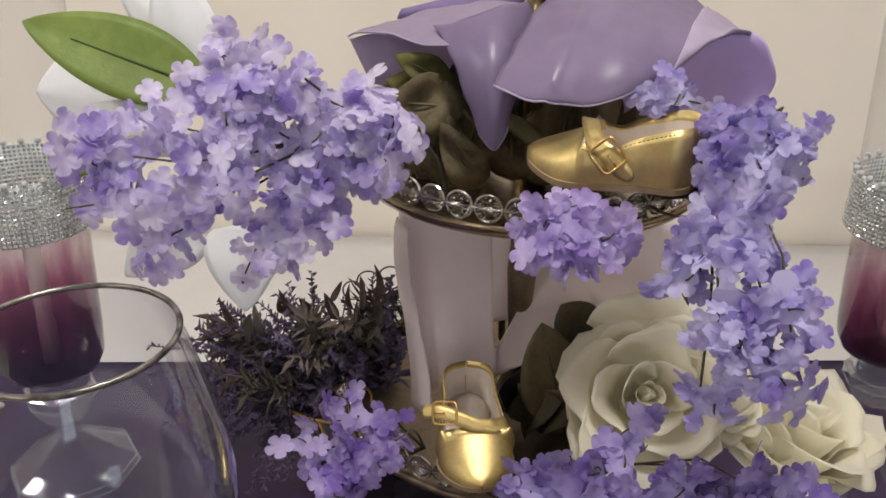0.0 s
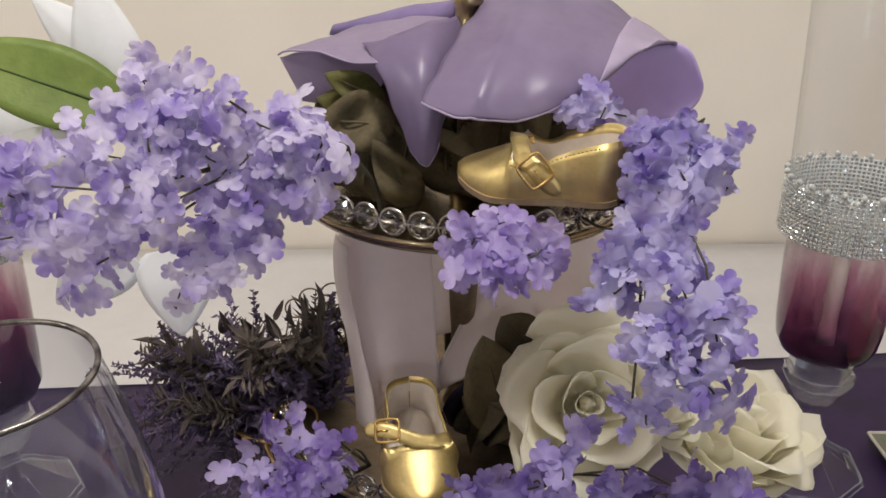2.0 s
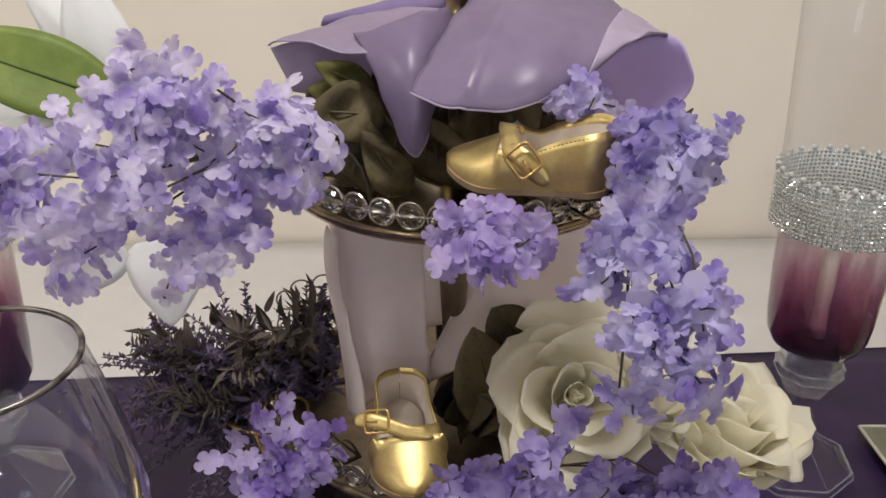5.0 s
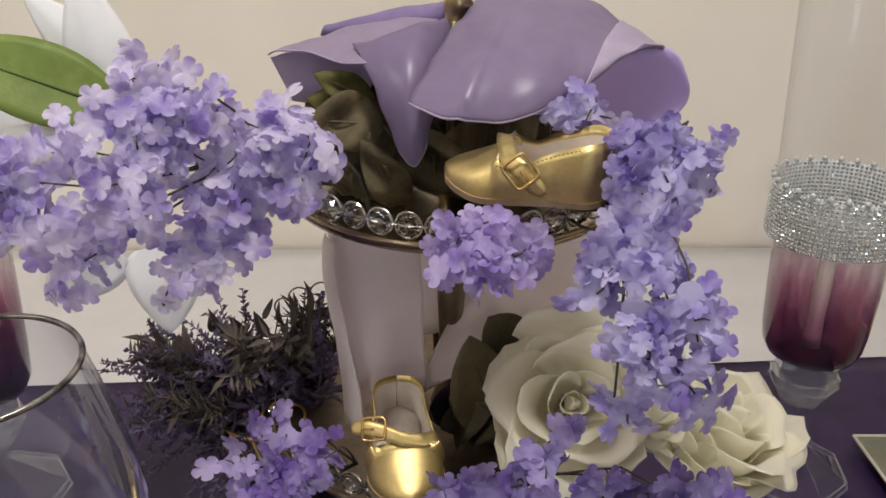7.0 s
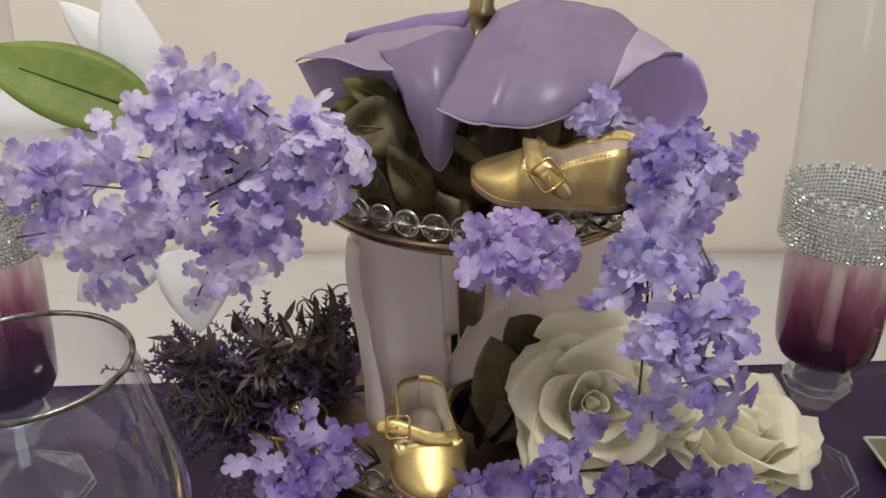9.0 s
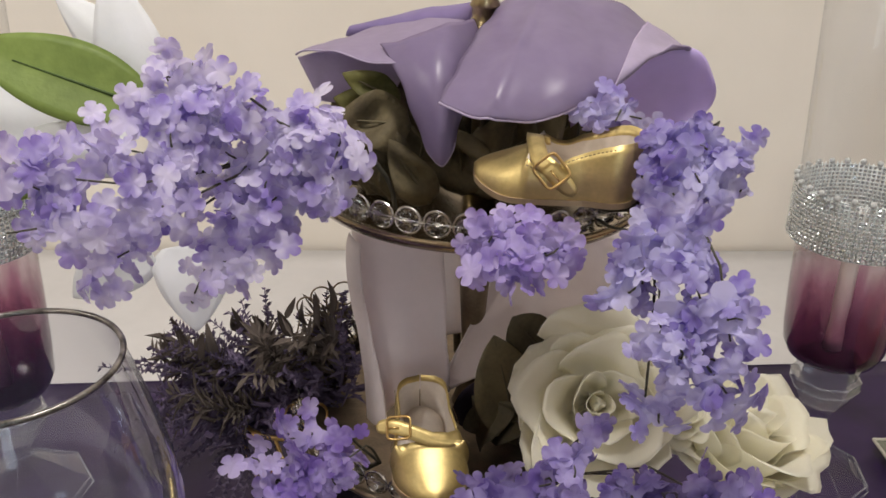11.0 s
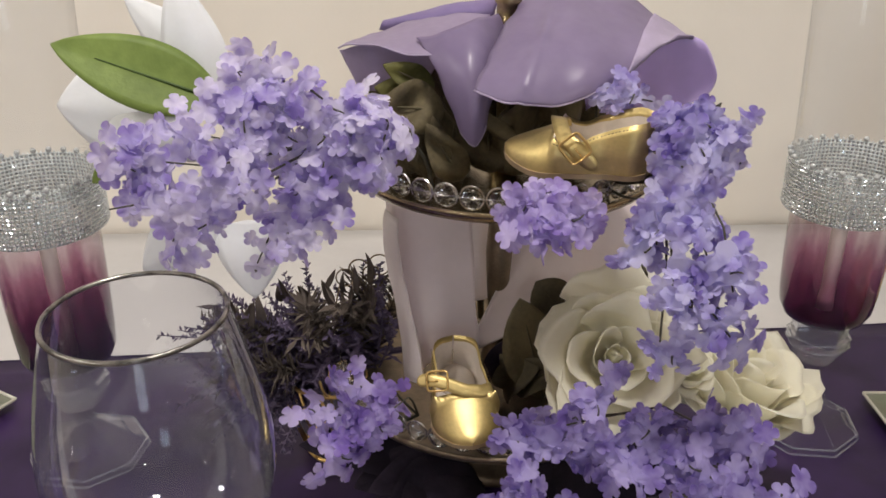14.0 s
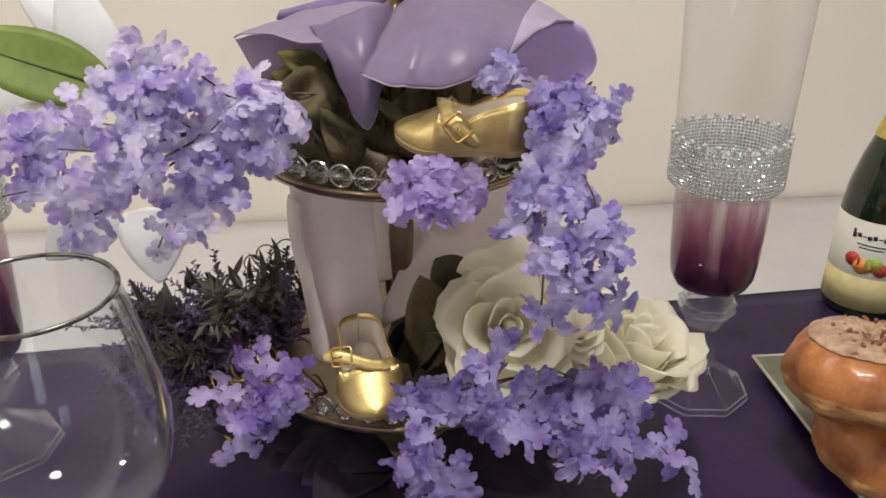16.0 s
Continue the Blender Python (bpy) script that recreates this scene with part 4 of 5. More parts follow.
for base, tip, w, blade in SPRAY:
    ob = leaf_thing("olive green fabric leaf curling under the lavender flower", base, tip, w, (rnd.uniform(-0.2, 0.2), -1, 0.5), 0.10, 0.25, blade, DARKRIB, "leaves on the upper tray", wave=0.25, shape=0.75)
    low = Vector((0.068, 0.572, UPZ + 0.002)) - Vector(base)
    part("stalk", tube([(0, 0, 0), low * 0.4 + Vector((0.006, 0, 0.004)), low], 0.0012, 6), DARKRIB, ob)
STANDING = (
    ((0.041, 0.550, 1.030), (0.046, 0.546, 1.075), 0.034), ((0.066, 0.545, 1.030), (0.041, 0.541, 1.072), 0.026), ((0.086, 0.560, 1.030), (0.082, 0.556, 1.074), 0.050),
    ((0.027, 0.560, 1.030), (0.036, 0.556, 1.064), 0.026), ((0.107, 0.585, 1.030), (0.118, 0.581, 1.072), 0.050), ((0.070, 0.600, 1.030), (0.064, 0.596, 1.088), 0.060),
    ((0.039, 0.605, 1.030), (0.033, 0.601, 1.094), 0.066), ((0.090, 0.560, 1.032), (0.150, 0.570, 1.092), 0.050), ((0.070, 0.610, 1.032), (0.110, 0.618, 1.095), 0.050),
    ((0.120, 0.580, 1.032), (0.175, 0.590, 1.090), 0.045), ((0.050, 0.612, 1.032), (0.058, 0.615, 1.105), 0.045), ((0.110, 0.570, 1.030), (0.125, 0.580, 1.092), 0.040),
    ((0.030, 0.612, 1.030), (0.006, 0.612, 1.092), 0.036), ((0.140, 0.600, 1.030), (0.150, 0.620, 1.090), 0.050), ((0.055, 0.560, 1.030), (0.064, 0.562, 1.090), 0.040),
    ((0.020, 0.575, 1.030), (0.012, 0.570, 1.070), 0.030),
)
for base, tip, w in STANDING:
    leaf_thing("dark brownish olive leaf standing on the upper tray", base, tip, w, (rnd.uniform(-0.6, 0.6), -1, 0.3), rnd.uniform(-0.10, 0.12), rnd.uniform(-0.3, 0.4), DARKLEAF, DARKRIB, "leaves on the upper tray", wave=0.30, shape=rnd.uniform(0.6, 1.0))

# ---- white flower draped between the tiers ----
DRAPE = [
    [(0.010, 0.625, 0.990), (0.016, 0.572, 0.998), (0.050, 0.585, 0.998), (0.076, 0.600, 0.992)],
    [(0.006, 0.620, 0.956), (0.017, 0.560, 0.954), (0.052, 0.586, 0.950), (0.075, 0.594, 0.948)],
    [(0.026, 0.590, 0.915), (0.031, 0.545, 0.910), (0.066, 0.580, 0.908), (0.083, 0.566, 0.914)],
    [(0.026, 0.555, 0.862), (0.034, 0.530, 0.872), (0.056, 0.552, 0.902), (0.081, 0.558, 0.884)],
]
# Brighter strip put where the drape's left side catches the light.
LIT_EDGE = [
    [(0.010, 0.604, 0.984), (0.011, 0.588, 0.989), (0.015, 0.576, 0.991), (0.021, 0.568, 0.991)],
    [(0.000, 0.600, 0.958), (0.003, 0.580, 0.956), (0.010, 0.566, 0.954), (0.018, 0.560, 0.952)],
    [(0.024, 0.575, 0.915), (0.026, 0.560, 0.912), (0.031, 0.548, 0.910), (0.038, 0.542, 0.908)],
    [(0.024, 0.556, 0.862), (0.027, 0.545, 0.864), (0.032, 0.536, 0.868), (0.039, 0.530, 0.874)],
]
BACK = [
    [(0.050, 0.640, 0.988), (0.072, 0.624, 0.992), (0.100, 0.622, 0.992), (0.135, 0.636, 0.988)],
    [(0.050, 0.634, 0.960), (0.074, 0.612, 0.966), (0.102, 0.618, 0.962), (0.132, 0.632, 0.960)],
    [(0.054, 0.626, 0.925), (0.078, 0.610, 0.930), (0.104, 0.618, 0.926), (0.130, 0.630, 0.924)],
    [(0.060, 0.620, 0.888), (0.082, 0.612, 0.898), (0.104, 0.618, 0.898), (0.130, 0.628, 0.896)],
]
FLAP = [
    [(0.116, 0.622, 0.950), (0.141, 0.650, 0.970), (0.184, 0.660, 0.968), (0.238, 0.670, 0.961)],
    [(0.102, 0.600, 0.928), (0.139, 0.612, 0.938), (0.178, 0.630, 0.939), (0.229, 0.650, 0.931)],
    [(0.087, 0.575, 0.905), (0.126, 0.580, 0.909), (0.168, 0.600, 0.913), (0.224, 0.630, 0.905)],
    [(0.071, 0.560, 0.884), (0.101, 0.560, 0.878), (0.125, 0.575, 0.921), (0.202, 0.600, 0.905)],
]
drape = thing("white_flower", "large white satin flower draped over the lower tray", "artificial flower")
part("petal", patch(DRAPE, 24, 0.0010, 0.0016, 21, 0.004), WHITECLOTH, drape)
part("petal", patch(BACK, 20, 0.0010, 0.0012, 25, 0.003), WHITESATIN, drape)
part("petal", patch(LIT_EDGE, 20, 0.0010, 0.0010, 23, 0.002), WHITESATIN, drape, "bright left strip, painted as the drape's lit side")
flap = part("petal", patch(FLAP, 24, 0.0010, 0.0016, 22, 0.006), WHITECLOTH, drape)
rim = [bezier([r[0] for r in FLAP], i / 24) for i in range(25)]
rim = [p + np.array((0, -0.4, 1)) * 0.006 * noise.noise(Vector((p[0] * 30 + 22, p[1] * 14, p[2] * 14))) for p in rim]
part("petal_hem", tube([Vector(p) + Vector((0, -0.001, 0)) for p in rim], 0.0007, 6), WHITESATIN, flap, "rolled white hem")
part("stem", tube([(0.090, 0.665, LOWZ), (0.088, 0.660, 0.90), (0.085, 0.648, 0.955)], 0.003, 8), DARKLEAF, drape)


# ---- cream roses ----
# rings of petals from the heart outwards: count, radius, height, flare, half width in radians
FULL = ((2, 0.14, 0.42, 0.03, 2.1), (3, 0.29, 0.45, 0.10, 1.50), (3, 0.48, 0.42, 0.18, 1.40), (4, 0.70, 0.32, 0.26, 1.20), (5, 0.88, 0.14, 0.24, 0.95))
CUPPED = ((2, 0.13, 0.72, 0.03, 2.1), (3, 0.26, 0.76, 0.09, 1.50), (3, 0.42, 0.72, 0.17, 1.35), (4, 0.58, 0.60, 0.25, 1.10), (5, 0.72, 0.44, 0.30, 0.95), (5, 0.82, 0.28, 0.22, 0.95))


def rose(label, centre, R, axis, seed, foot, rings=FULL, frill=1.0):
    """A fabric rose: cup within cup of broad overlapping petals, each tucked under the next, with softly rolled rims."""
    rnd = random.Random(seed)
    ob = thing("rose", label, "artificial flower", "cream roses")
    m = Matrix.Translation(centre) @ Vector(axis).to_track_quat("Z", "Y").to_matrix().to_4x4() @ Matrix.Rotation(seed, 4, "Z")
    for q, (n, rad, high, flare, half) in enumerate(rings):
        for k in range(n):
            a0 = 2 * math.pi * (k + 0.37 * q + rnd.uniform(-0.10, 0.10)) / n
            bulge, tall, wide, curl = rad * rnd.uniform(0.86, 1.12), rnd.uniform(0.84, 1.12), half * rnd.uniform(0.9, 1.1), flare * rnd.uniform(0.6, 1.4)
            lean, notch = rnd.uniform(-0.10, 0.10), rnd.uniform(-0.03, 0.09)
            grid = []
            for i in range(17):
                row = []
                for j in range(15):
                    v = 2 * j / 14 - 1
                    e = i / 16 * (1 - 0.44 * abs(v) ** 2.3 - notch * math.exp(-(v / 0.3) ** 2))
                    lip = max(0, (e - 0.62) / 0.38) ** 2
                    soft = noise.noise(Vector((1.7 * v + 9 * q, 1.2 * e, 5.3 * k + seed))) * (0.04 + 0.03 * q) * e * frill + 0.012 * q * e * e * noise.noise(Vector((6 * v, 3 * e, 3.7 * k + 11 * q))) * frill
                    r = bulge * math.sin(math.pi / 2 * min(1, e * 1.1) ** 0.62) * (1 + 0.15 * v) + curl * lip * (1 - 0.5 * v * v) + soft
                    z = -0.40 + (0.40 + high * tall) * e ** 1.25 - 0.55 * curl * lip + lean * v + 0.6 * soft
                    th = a0 + wide * v * (0.55 + 0.45 * math.sin(math.pi / 2 * e ** 0.7))
                    row.append(m @ (R * Vector((r * math.cos(th), r * math.sin(th), z))))
                grid.append(row)
            part("petal", sheet(grid, 0.00025), CREAM, ob)
    bud = lathe([(0, -0.40 * R), (0.05 * R, -0.30 * R), (0.09 * R, 0.0), (0.07 * R, 0.16 * R), (0.03 * R, 0.24 * R), (0, 0.26 * R)], 20)
    for v in bud.verts:
        v.co = m @ (v.co * (1 + 0.16 * math.sin(3 * math.atan2(v.co.y, v.co.x) + 60 * v.co.z)))
    part("bud", bud, CREAM, ob)
    c = Vector(centre) - Vector(axis).normalized() * 0.42 * R
    part("stem", tube([foot, (c + Vector(foot)) / 2, c], 0.002, 6), DARKLEAF, ob)
    return ob


rose("full cream-white fabric rose leaning off the lower tray", (0.169, 0.486, 0.925), 0.0545, (-0.05, -0.80, 0.55), 31, (0.150, 0.535, LOWZ), FULL, 1.8)
rose("cream fabric rose seen side on beside the clear goblet", (0.275, 0.528, 0.868), 0.060, (0.26, -0.22, 0.94), 32, (0.200, 0.565, LOWZ), CUPPED, 1.7)
rose("small half-open cream rosebud between two roses", (0.226, 0.505, 0.902), 0.023, (0.1, -0.6, 0.6), 33, (0.190, 0.545, LOWZ), CUPPED[1:5])
leaf_thing("dark brown rounded rose leaf behind the cream rose", (0.152, 0.549, 0.915), (0.121, 0.545, 0.951), 0.033, (0.1, -1, 0.2), 0.05, 0.12, ROSELEAF, ROSELEAF, "rose leaves", shape=1.6, wave=0.05)
leaf_thing("upright olive green rose leaf beside the cream rose", (0.130, 0.534, 0.856), (0.109, 0.538, 0.941), 0.046, (0.1, -1, 0.2), 0.04, 0.15, DARKLEAF, ROSELEAF, "rose leaves", shape=1.0, wave=0.06)
# Filler leaves; the dark gap's shade is put into their colour.
for base, tip, w, blade in (((0.192, 0.538, 0.945), (0.190, 0.540, 0.974), 0.018, ROSELEAF), ((0.097, 0.552, 0.856), (0.102, 0.550, 0.899), 0.034, SHADE_LEAF),
                            ((0.119, 0.556, 0.856), (0.121, 0.556, 0.902), 0.036, SHADE_LEAF), ((0.108, 0.545, 0.856), (0.106, 0.546, 0.886), 0.034, ROSELEAF), ((0.137, 0.540, 0.856), (0.140, 0.535, 0.890), 0.036, SHADE_LEAF)):
    leaf_thing("dark leaf filling the shaded gap behind the cream rose", base, tip, w, (0.1, -1, 0.2), 0.05, 0.15, blade, blade, "rose leaves", shape=0.85, wave=0.12)

rnd = random.Random(41)
# Leaves added to cover the tray where it lies in shade.
for k in range(22):
    a = math.pi * (1.15 + 1.0 * k / 21)
    r0, r1 = rnd.uniform(0.02, 0.05), rnd.uniform(0.075, 0.125)
    base = (AX + r0 * math.cos(a), AY + r0 * math.sin(a), LOWZ + 0.004)
    tip = (AX + r1 * math.cos(a + 0.2), AY + r1 * math.sin(a + 0.2), LOWZ + rnd.uniform(0.012, 0.055))
    if 0.025 < (base[0] + 2 * tip[0]) / 3 < 0.112 and tip[1] < 0.57:
        continue
    leaf_thing("dark brownish leaf added to darken the shaded lower tray", base, tip, rnd.uniform(0.028, 0.042), (rnd.uniform(-0.6, 0.6), -0.7, 0.6), rnd.uniform(0.02, 0.15), 0.3, ROSELEAF, ROSELEAF, "leaves on the lower tray", wave=0.15, shape=rnd.uniform(0.6, 0.9))

# ---- white lily and its leaf behind the lilac ----
lily = thing("white_lily", "large white fabric lily with spreading petals", "artificial flower")
for base, tip, w, sg in (((-0.104, 0.550, 1.092), (-0.122, 0.570, 1.163), 0.042, 0.04), ((-0.106, 0.560, 1.105), (-0.158, 0.580, 1.146), 0.034, 0.04), ((-0.151, 0.560, 1.077), (-0.207, 0.560, 1.078), 0.075, 0.05), ((-0.108, 0.530, 1.010), (-0.156, 0.530, 0.969), 0.044, 0.08), ((-0.080, 0.530, 1.007), (-0.078, 0.520, 0.952), 0.048, 0.08)):
    part("petal", leaf_bm(base, tip, w, (0, -1, 0.2), sg, -0.2, 16, 8, 0.0008, 0.55), WHITEPETAL, lily)
CURLED = [
    [(-0.156, 0.524, 1.081), (-0.142, 0.518, 1.086), (-0.126, 0.518, 1.086), (-0.104, 0.522, 1.085)],
    [(-0.166, 0.512, 1.075), (-0.144, 0.504, 1.080), (-0.126, 0.504, 1.080), (-0.102, 0.510, 1.078)],
    [(-0.164, 0.510, 1.063), (-0.144, 0.502, 1.064), (-0.126, 0.502, 1.064), (-0.102, 0.508, 1.064)],
    [(-0.160, 0.520, 1.052), (-0.142, 0.516, 1.053), (-0.126, 0.516, 1.053), (-0.102, 0.520, 1.054)],
]
part("petal", patch(CURLED, 18, 0.0008, 0.0012, 51, 0.002), WHITEPETAL, lily, "white petal rolled over at its tip")
for base, tip, w in (((-0.158, 0.526, 1.052), (-0.177, 0.522, 1.037), 0.013),):
    part("leaf", leaf_bm(base, tip, w, (0.1, -0.8, 0.6), 0.04, 0.15, 10, 4, 0.0006, 0.85), LEAF, lily, "small green leaf")
part("stem", tube([(0.01, 0.60, UPZ), (-0.04, 0.575, 1.045), (-0.10, 0.55, 1.055)], 0.0025, 8), LEAF, lily)
green = part("leaf", leaf_bm((-0.088, 0.530, 1.089), (-0.186, 0.520, 1.128), 0.047, (0.1, -0.8, 0.6), 0.01, 0.12, 18, 8, 0.0007, 0.85), LEAF, lily, "broad bright green leaf")
part("midrib", tube([Vector((-0.088, 0.530, 1.089)).lerp(Vector((-0.186, 0.520, 1.128)), u) + Vector((0.0001, -0.0012, 0.0010)) for u in (0, 0.25, 0.5, 0.75)], [0.0012, 0.0010, 0.0008, 0.0004], 5), RIB, green)

# ---- lavender bush in a gold wire basket ----
bush = thing("lavender_bush", "dark purple artificial lavender bunch in a gold wire basket", "artificial plant", at=(-0.045, 0.610, TABLE))


def lavender_sprig(root, tip, seed, bloom):
    rnd = random.Random(seed)
    root, tip = Vector(root), Vector(tip)
    mid = root.lerp(tip, 0.5) + Vector((rnd.uniform(-0.01, 0.01), rnd.uniform(-0.01, 0.01), 0.015))
    pts = [Vector(bezier([root, mid, mid, tip], i / 10)) for i in range(11)]
    bm = tube(pts, [0.0009 - 0.00005 * i for i in range(11)], 5)
    for i in range(46):
        t = 0.15 + 0.85 * i / 46
        p = Vector(bezier([root, mid, mid, tip], t))
        ahead = (Vector(bezier([root, mid, mid, tip], min(1, t + 0.05))) - p).normalized() if t < 0.94 else (tip - mid).normalized()
        side = Vector((rnd.gauss(0, 1), rnd.gauss(0, 1), rnd.gauss(0, 1))).cross(ahead).normalized()
        d = (ahead * rnd.uniform(0.3, 0.9) + side).normalized()
        ln, w = (rnd.uniform(0.012, 0.024), rnd.uniform(0.0014, 0.0028)) if not bloom or t < 0.5 else (rnd.uniform(0.004, 0.007), rnd.uniform(0.0016, 0.0026))
        c = d.cross(ahead).normalized()
        up = c.cross(d)
        a = [bm.verts.new(p), bm.verts.new(p + d * ln * 0.45 + c * w + up * w * 0.4), bm.verts.new(p + d * ln), bm.verts.new(p + d * ln * 0.45 - c * w + up * w * 0.4), bm.verts.new(p + d * ln * 0.45 - up * w * 0.3)]
        bm.faces.new((a[0], a[1], a[4])), bm.faces.new((a[1], a[2], a[4])), bm.faces.new((a[2], a[3], a[4])), bm.faces.new((a[3], a[0], a[4]))
    return bm


rnd = random.Random(7)
for k in range(92):
    f = rnd.random()
    root = (-0.02 + 0.06 * f, rnd.uniform(-0.02, 0.02), 0.075)
    high = 0.125 + 0.055 * f + rnd.uniform(-0.05, 0.012)
    tip = (-0.112 + 0.170 * f + rnd.uniform(-0.012, 0.012), rnd.uniform(-0.055, 0.045), high)
    part("sprig", lavender_sprig(root, tip, 100 + k, k % 3 != 0), LAVENDER_BLOOM if k % 3 else LAVENDER_DARK, bush, smooth=False)
for k in range(30):
    tip = (-0.110 + 0.12 * rnd.random(), rnd.uniform(-0.065, 0.0), 0.03 + 0.075 * rnd.random())
    part("sprig", lavender_sprig((0.0, 0.0, 0.085), tip, 300 + k, True), LAVENDER_BLOOM, bush, smooth=False)
for k in range(9):
    tip = (-0.150 + 0.014 * k, -0.02 + 0.012 * (k % 3), 0.104 + 0.0075 * k + 0.010 * (k % 2))
    part("sprig", lavender_sprig((-0.02 + 0.004 * k, 0.0, 0.080), tip, 400 + k, True), LAVENDER_BLOOM, bush, smooth=False)
for k in range(13):
    f = k / 12
    foot = (-0.075 + 0.115 * f, 0.0 + 0.02 * rnd.uniform(-1, 1), 0.125 + 0.040 * f)
    tip = Vector(foot) + Vector((rnd.uniform(-0.012, 0.010), rnd.uniform(-0.012, 0.0), rnd.uniform(0.020, 0.032)))
    part("blade", leaf_bm(foot, tip, rnd.uniform(0.005, 0.008), (rnd.uniform(-0.8, 0.8), -1, 0.1), rnd.uniform(-0.18, 0.18), 0.3, 8, 4, 0.0004, 0.6), LAVENDER_DARK, bush)
part("basket_rim", torus(0.045, 0.0018, Matrix.Translation((0.01, 0, 0.085)), 36, 8), GOLDWIRE, bush, "gold wire basket rim")
part("basket_base", torus(0.030, 0.0018, Matrix.Translation((0.01, 0, 0.006)), 36, 8), GOLDWIRE, bush)
for k in range(14):
    a = 2 * math.pi * k / 14
    part("basket_wire", tube([(0.01 + 0.030 * math.cos(a), 0.030 * math.sin(a), 0.006), (0.01 + 0.044 * math.cos(a + 0.2), 0.044 * math.sin(a + 0.2), 0.05), (0.01 + 0.045 * math.cos(a), 0.045 * math.sin(a), 0.085)], 0.0014, 6), GOLDWIRE, bush)
for k, (cx, cz) in enumerate(((0.004, 0.100), (0.013, 0.106), (0.022, 0.103), (0.030, 0.108))):
    part("wire_coil", torus(0.0095, 0.0011, Matrix.Translation((cx, -0.040, cz - 0.006)) @ Matrix.Rotation(1.2, 4, "Y") @ Matrix.Rotation(0.3 * k, 4, "X"), 24, 6), GOLDWIRE, bush)
for cx, cz, r in ((0.030, 0.168, 0.0085), (0.047, 0.172, 0.009), (0.018, 0.160, 0.0075), (0.040, 0.164, 0.007)):
    part("wire_scroll", torus(r, 0.0007, Matrix.Translation((cx, 0.02, cz)) @ Matrix.Rotation(1.45, 4, "X"), 24, 6), DARK_METAL, bush)
    part("wire_scroll_stem", tube([(cx - 0.005, 0.02, cz - r), (cx - 0.01, 0.015, 0.13), (0.02, 0.01, 0.087)], 0.0007, 5), DARK_METAL, bush)


# ---- goblets with hurricane shades ----
def octagon_lathe(profile, centre, turn=0.2):
    bm = lathe(profile, 8, (0, 0, 0))
    bmesh.ops.rotate(bm, verts=list(bm.verts), cent=(0, 0, 0), matrix=Matrix.Rotation(turn, 3, "Z"))
    return bm


def goblet(label, x, y, drop=0.0, lean=0.0):
    ob = thing("goblet", label, "candle goblet", "pair of goblets", at=(x, y, TABLE + 0.003))
    d = drop
    foot = part("foot", octagon_lathe([(0.0495, 0.0005), (0.0500, 0.004), (0.0480, 0.007), (0.036, 0.014), (0.019, 0.028), (0.011, 0.040 - d / 2), (0.0080, 0.050 - d), (0.010, 0.058 - d), (0.018, 0.068 - d)], (x, y, 0), 0.25), BLOWN, ob, "clear faceted glass foot", smooth=False)
    # Pale tubes along the foot's edges and ridges stand in for their glints.
    for r, z in ((0.0497, 0.0012), (0.0483, 0.0068)):
        edge = [(r * math.cos(0.25 + math.pi * k / 4), r * math.sin(0.25 + math.pi * k / 4), z) for k in range(8)]
        part("foot_edge", tube(edge + edge[:1], 0.0009, 6), EDGE_GLINT, foot).visible_shadow = False
    for k in range(8):
        a = 0.25 + math.pi * k / 4
        part("foot_ridge", tube([(0.048 * math.cos(a), 0.048 * math.sin(a), 0.007), (0.019 * math.cos(a), 0.019 * math.sin(a), 0.028), (0.0080 * math.cos(a), 0.0080 * math.sin(a), 0.050 - d)], 0.0003, 5), EDGE_GLINT, foot).visible_shadow = False
    knop = part("knop", octagon_lathe([(0, 0.066 - d), (0.018, 0.068 - d), (0.024, 0.078 - d), (0.0265, 0.084 - d), (0.0265, 0.092 - d), (0.0235, 0.094 - d), (0.0235, 0.1085 - d), (0.0, 0.1085 - d)], (x, y, 0), 0.25), KNOP, ob, "solid clear glass knop", smooth=False)
    knop.visible_shadow = False
    # Knop edge glints, put in as pale tubes.
    for r, z in ((0.0265, 0.084 - d), (0.0265, 0.092 - d), (0.0235, 0.1085 - d)):
        edge = [(r * math.cos(0.25 + math.pi * k / 4), r * math.sin(0.25 + math.pi * k / 4), z) for k in range(8)]
        part("knop_edge", tube(edge + edge[:1], 0.0007, 6), EDGE_GLINT, knop).visible_shadow = False
    bowl = part("bowl", lathe([(0, 0.1095 - d), (0.024, 0.1095 - d), (0.033, 0.113 - d), (0.0372, 0.122 - d), (0.0388, 0.140 - d / 2), (0.0402, 0.175), (0.0412, 0.222)], 48), OMBRE, ob, "purple to clear shaded glass bowl")
    # Pale rod stands in for the bright streak refracted in the bowl; no candle.
    part("candle", lathe([(0, 0.117 - d), (0.0072, 0.117 - d), (0.0066, 0.135), (0.0058, 0.150), (0.0066, 0.165), (0.0062, 0.200), (0.0068, 0.240), (0.0055, 0.242), (0, 0.242)], 24), PALE_STREAK, ob)
    shade = part("shade", lathe([(0.0432, 0.222), (0.0452, 0.226), (0.0465, 0.240), (0.0472, 0.28), (0.0520, 0.42)], 56), BLOWN, ob, "clear glass cylinder shade")
    part("shade_lip", torus(0.0520, 0.0009, Matrix.Translation((0, 0, 0.42)), 56, 8), CLEAR, shade)
    for g in (foot, bowl, shade):
        g.visible_shadow = False
    lattice = bmesh.new()
    ncol, nrow, low, high = 92, 13, 0.2195, 0.2610
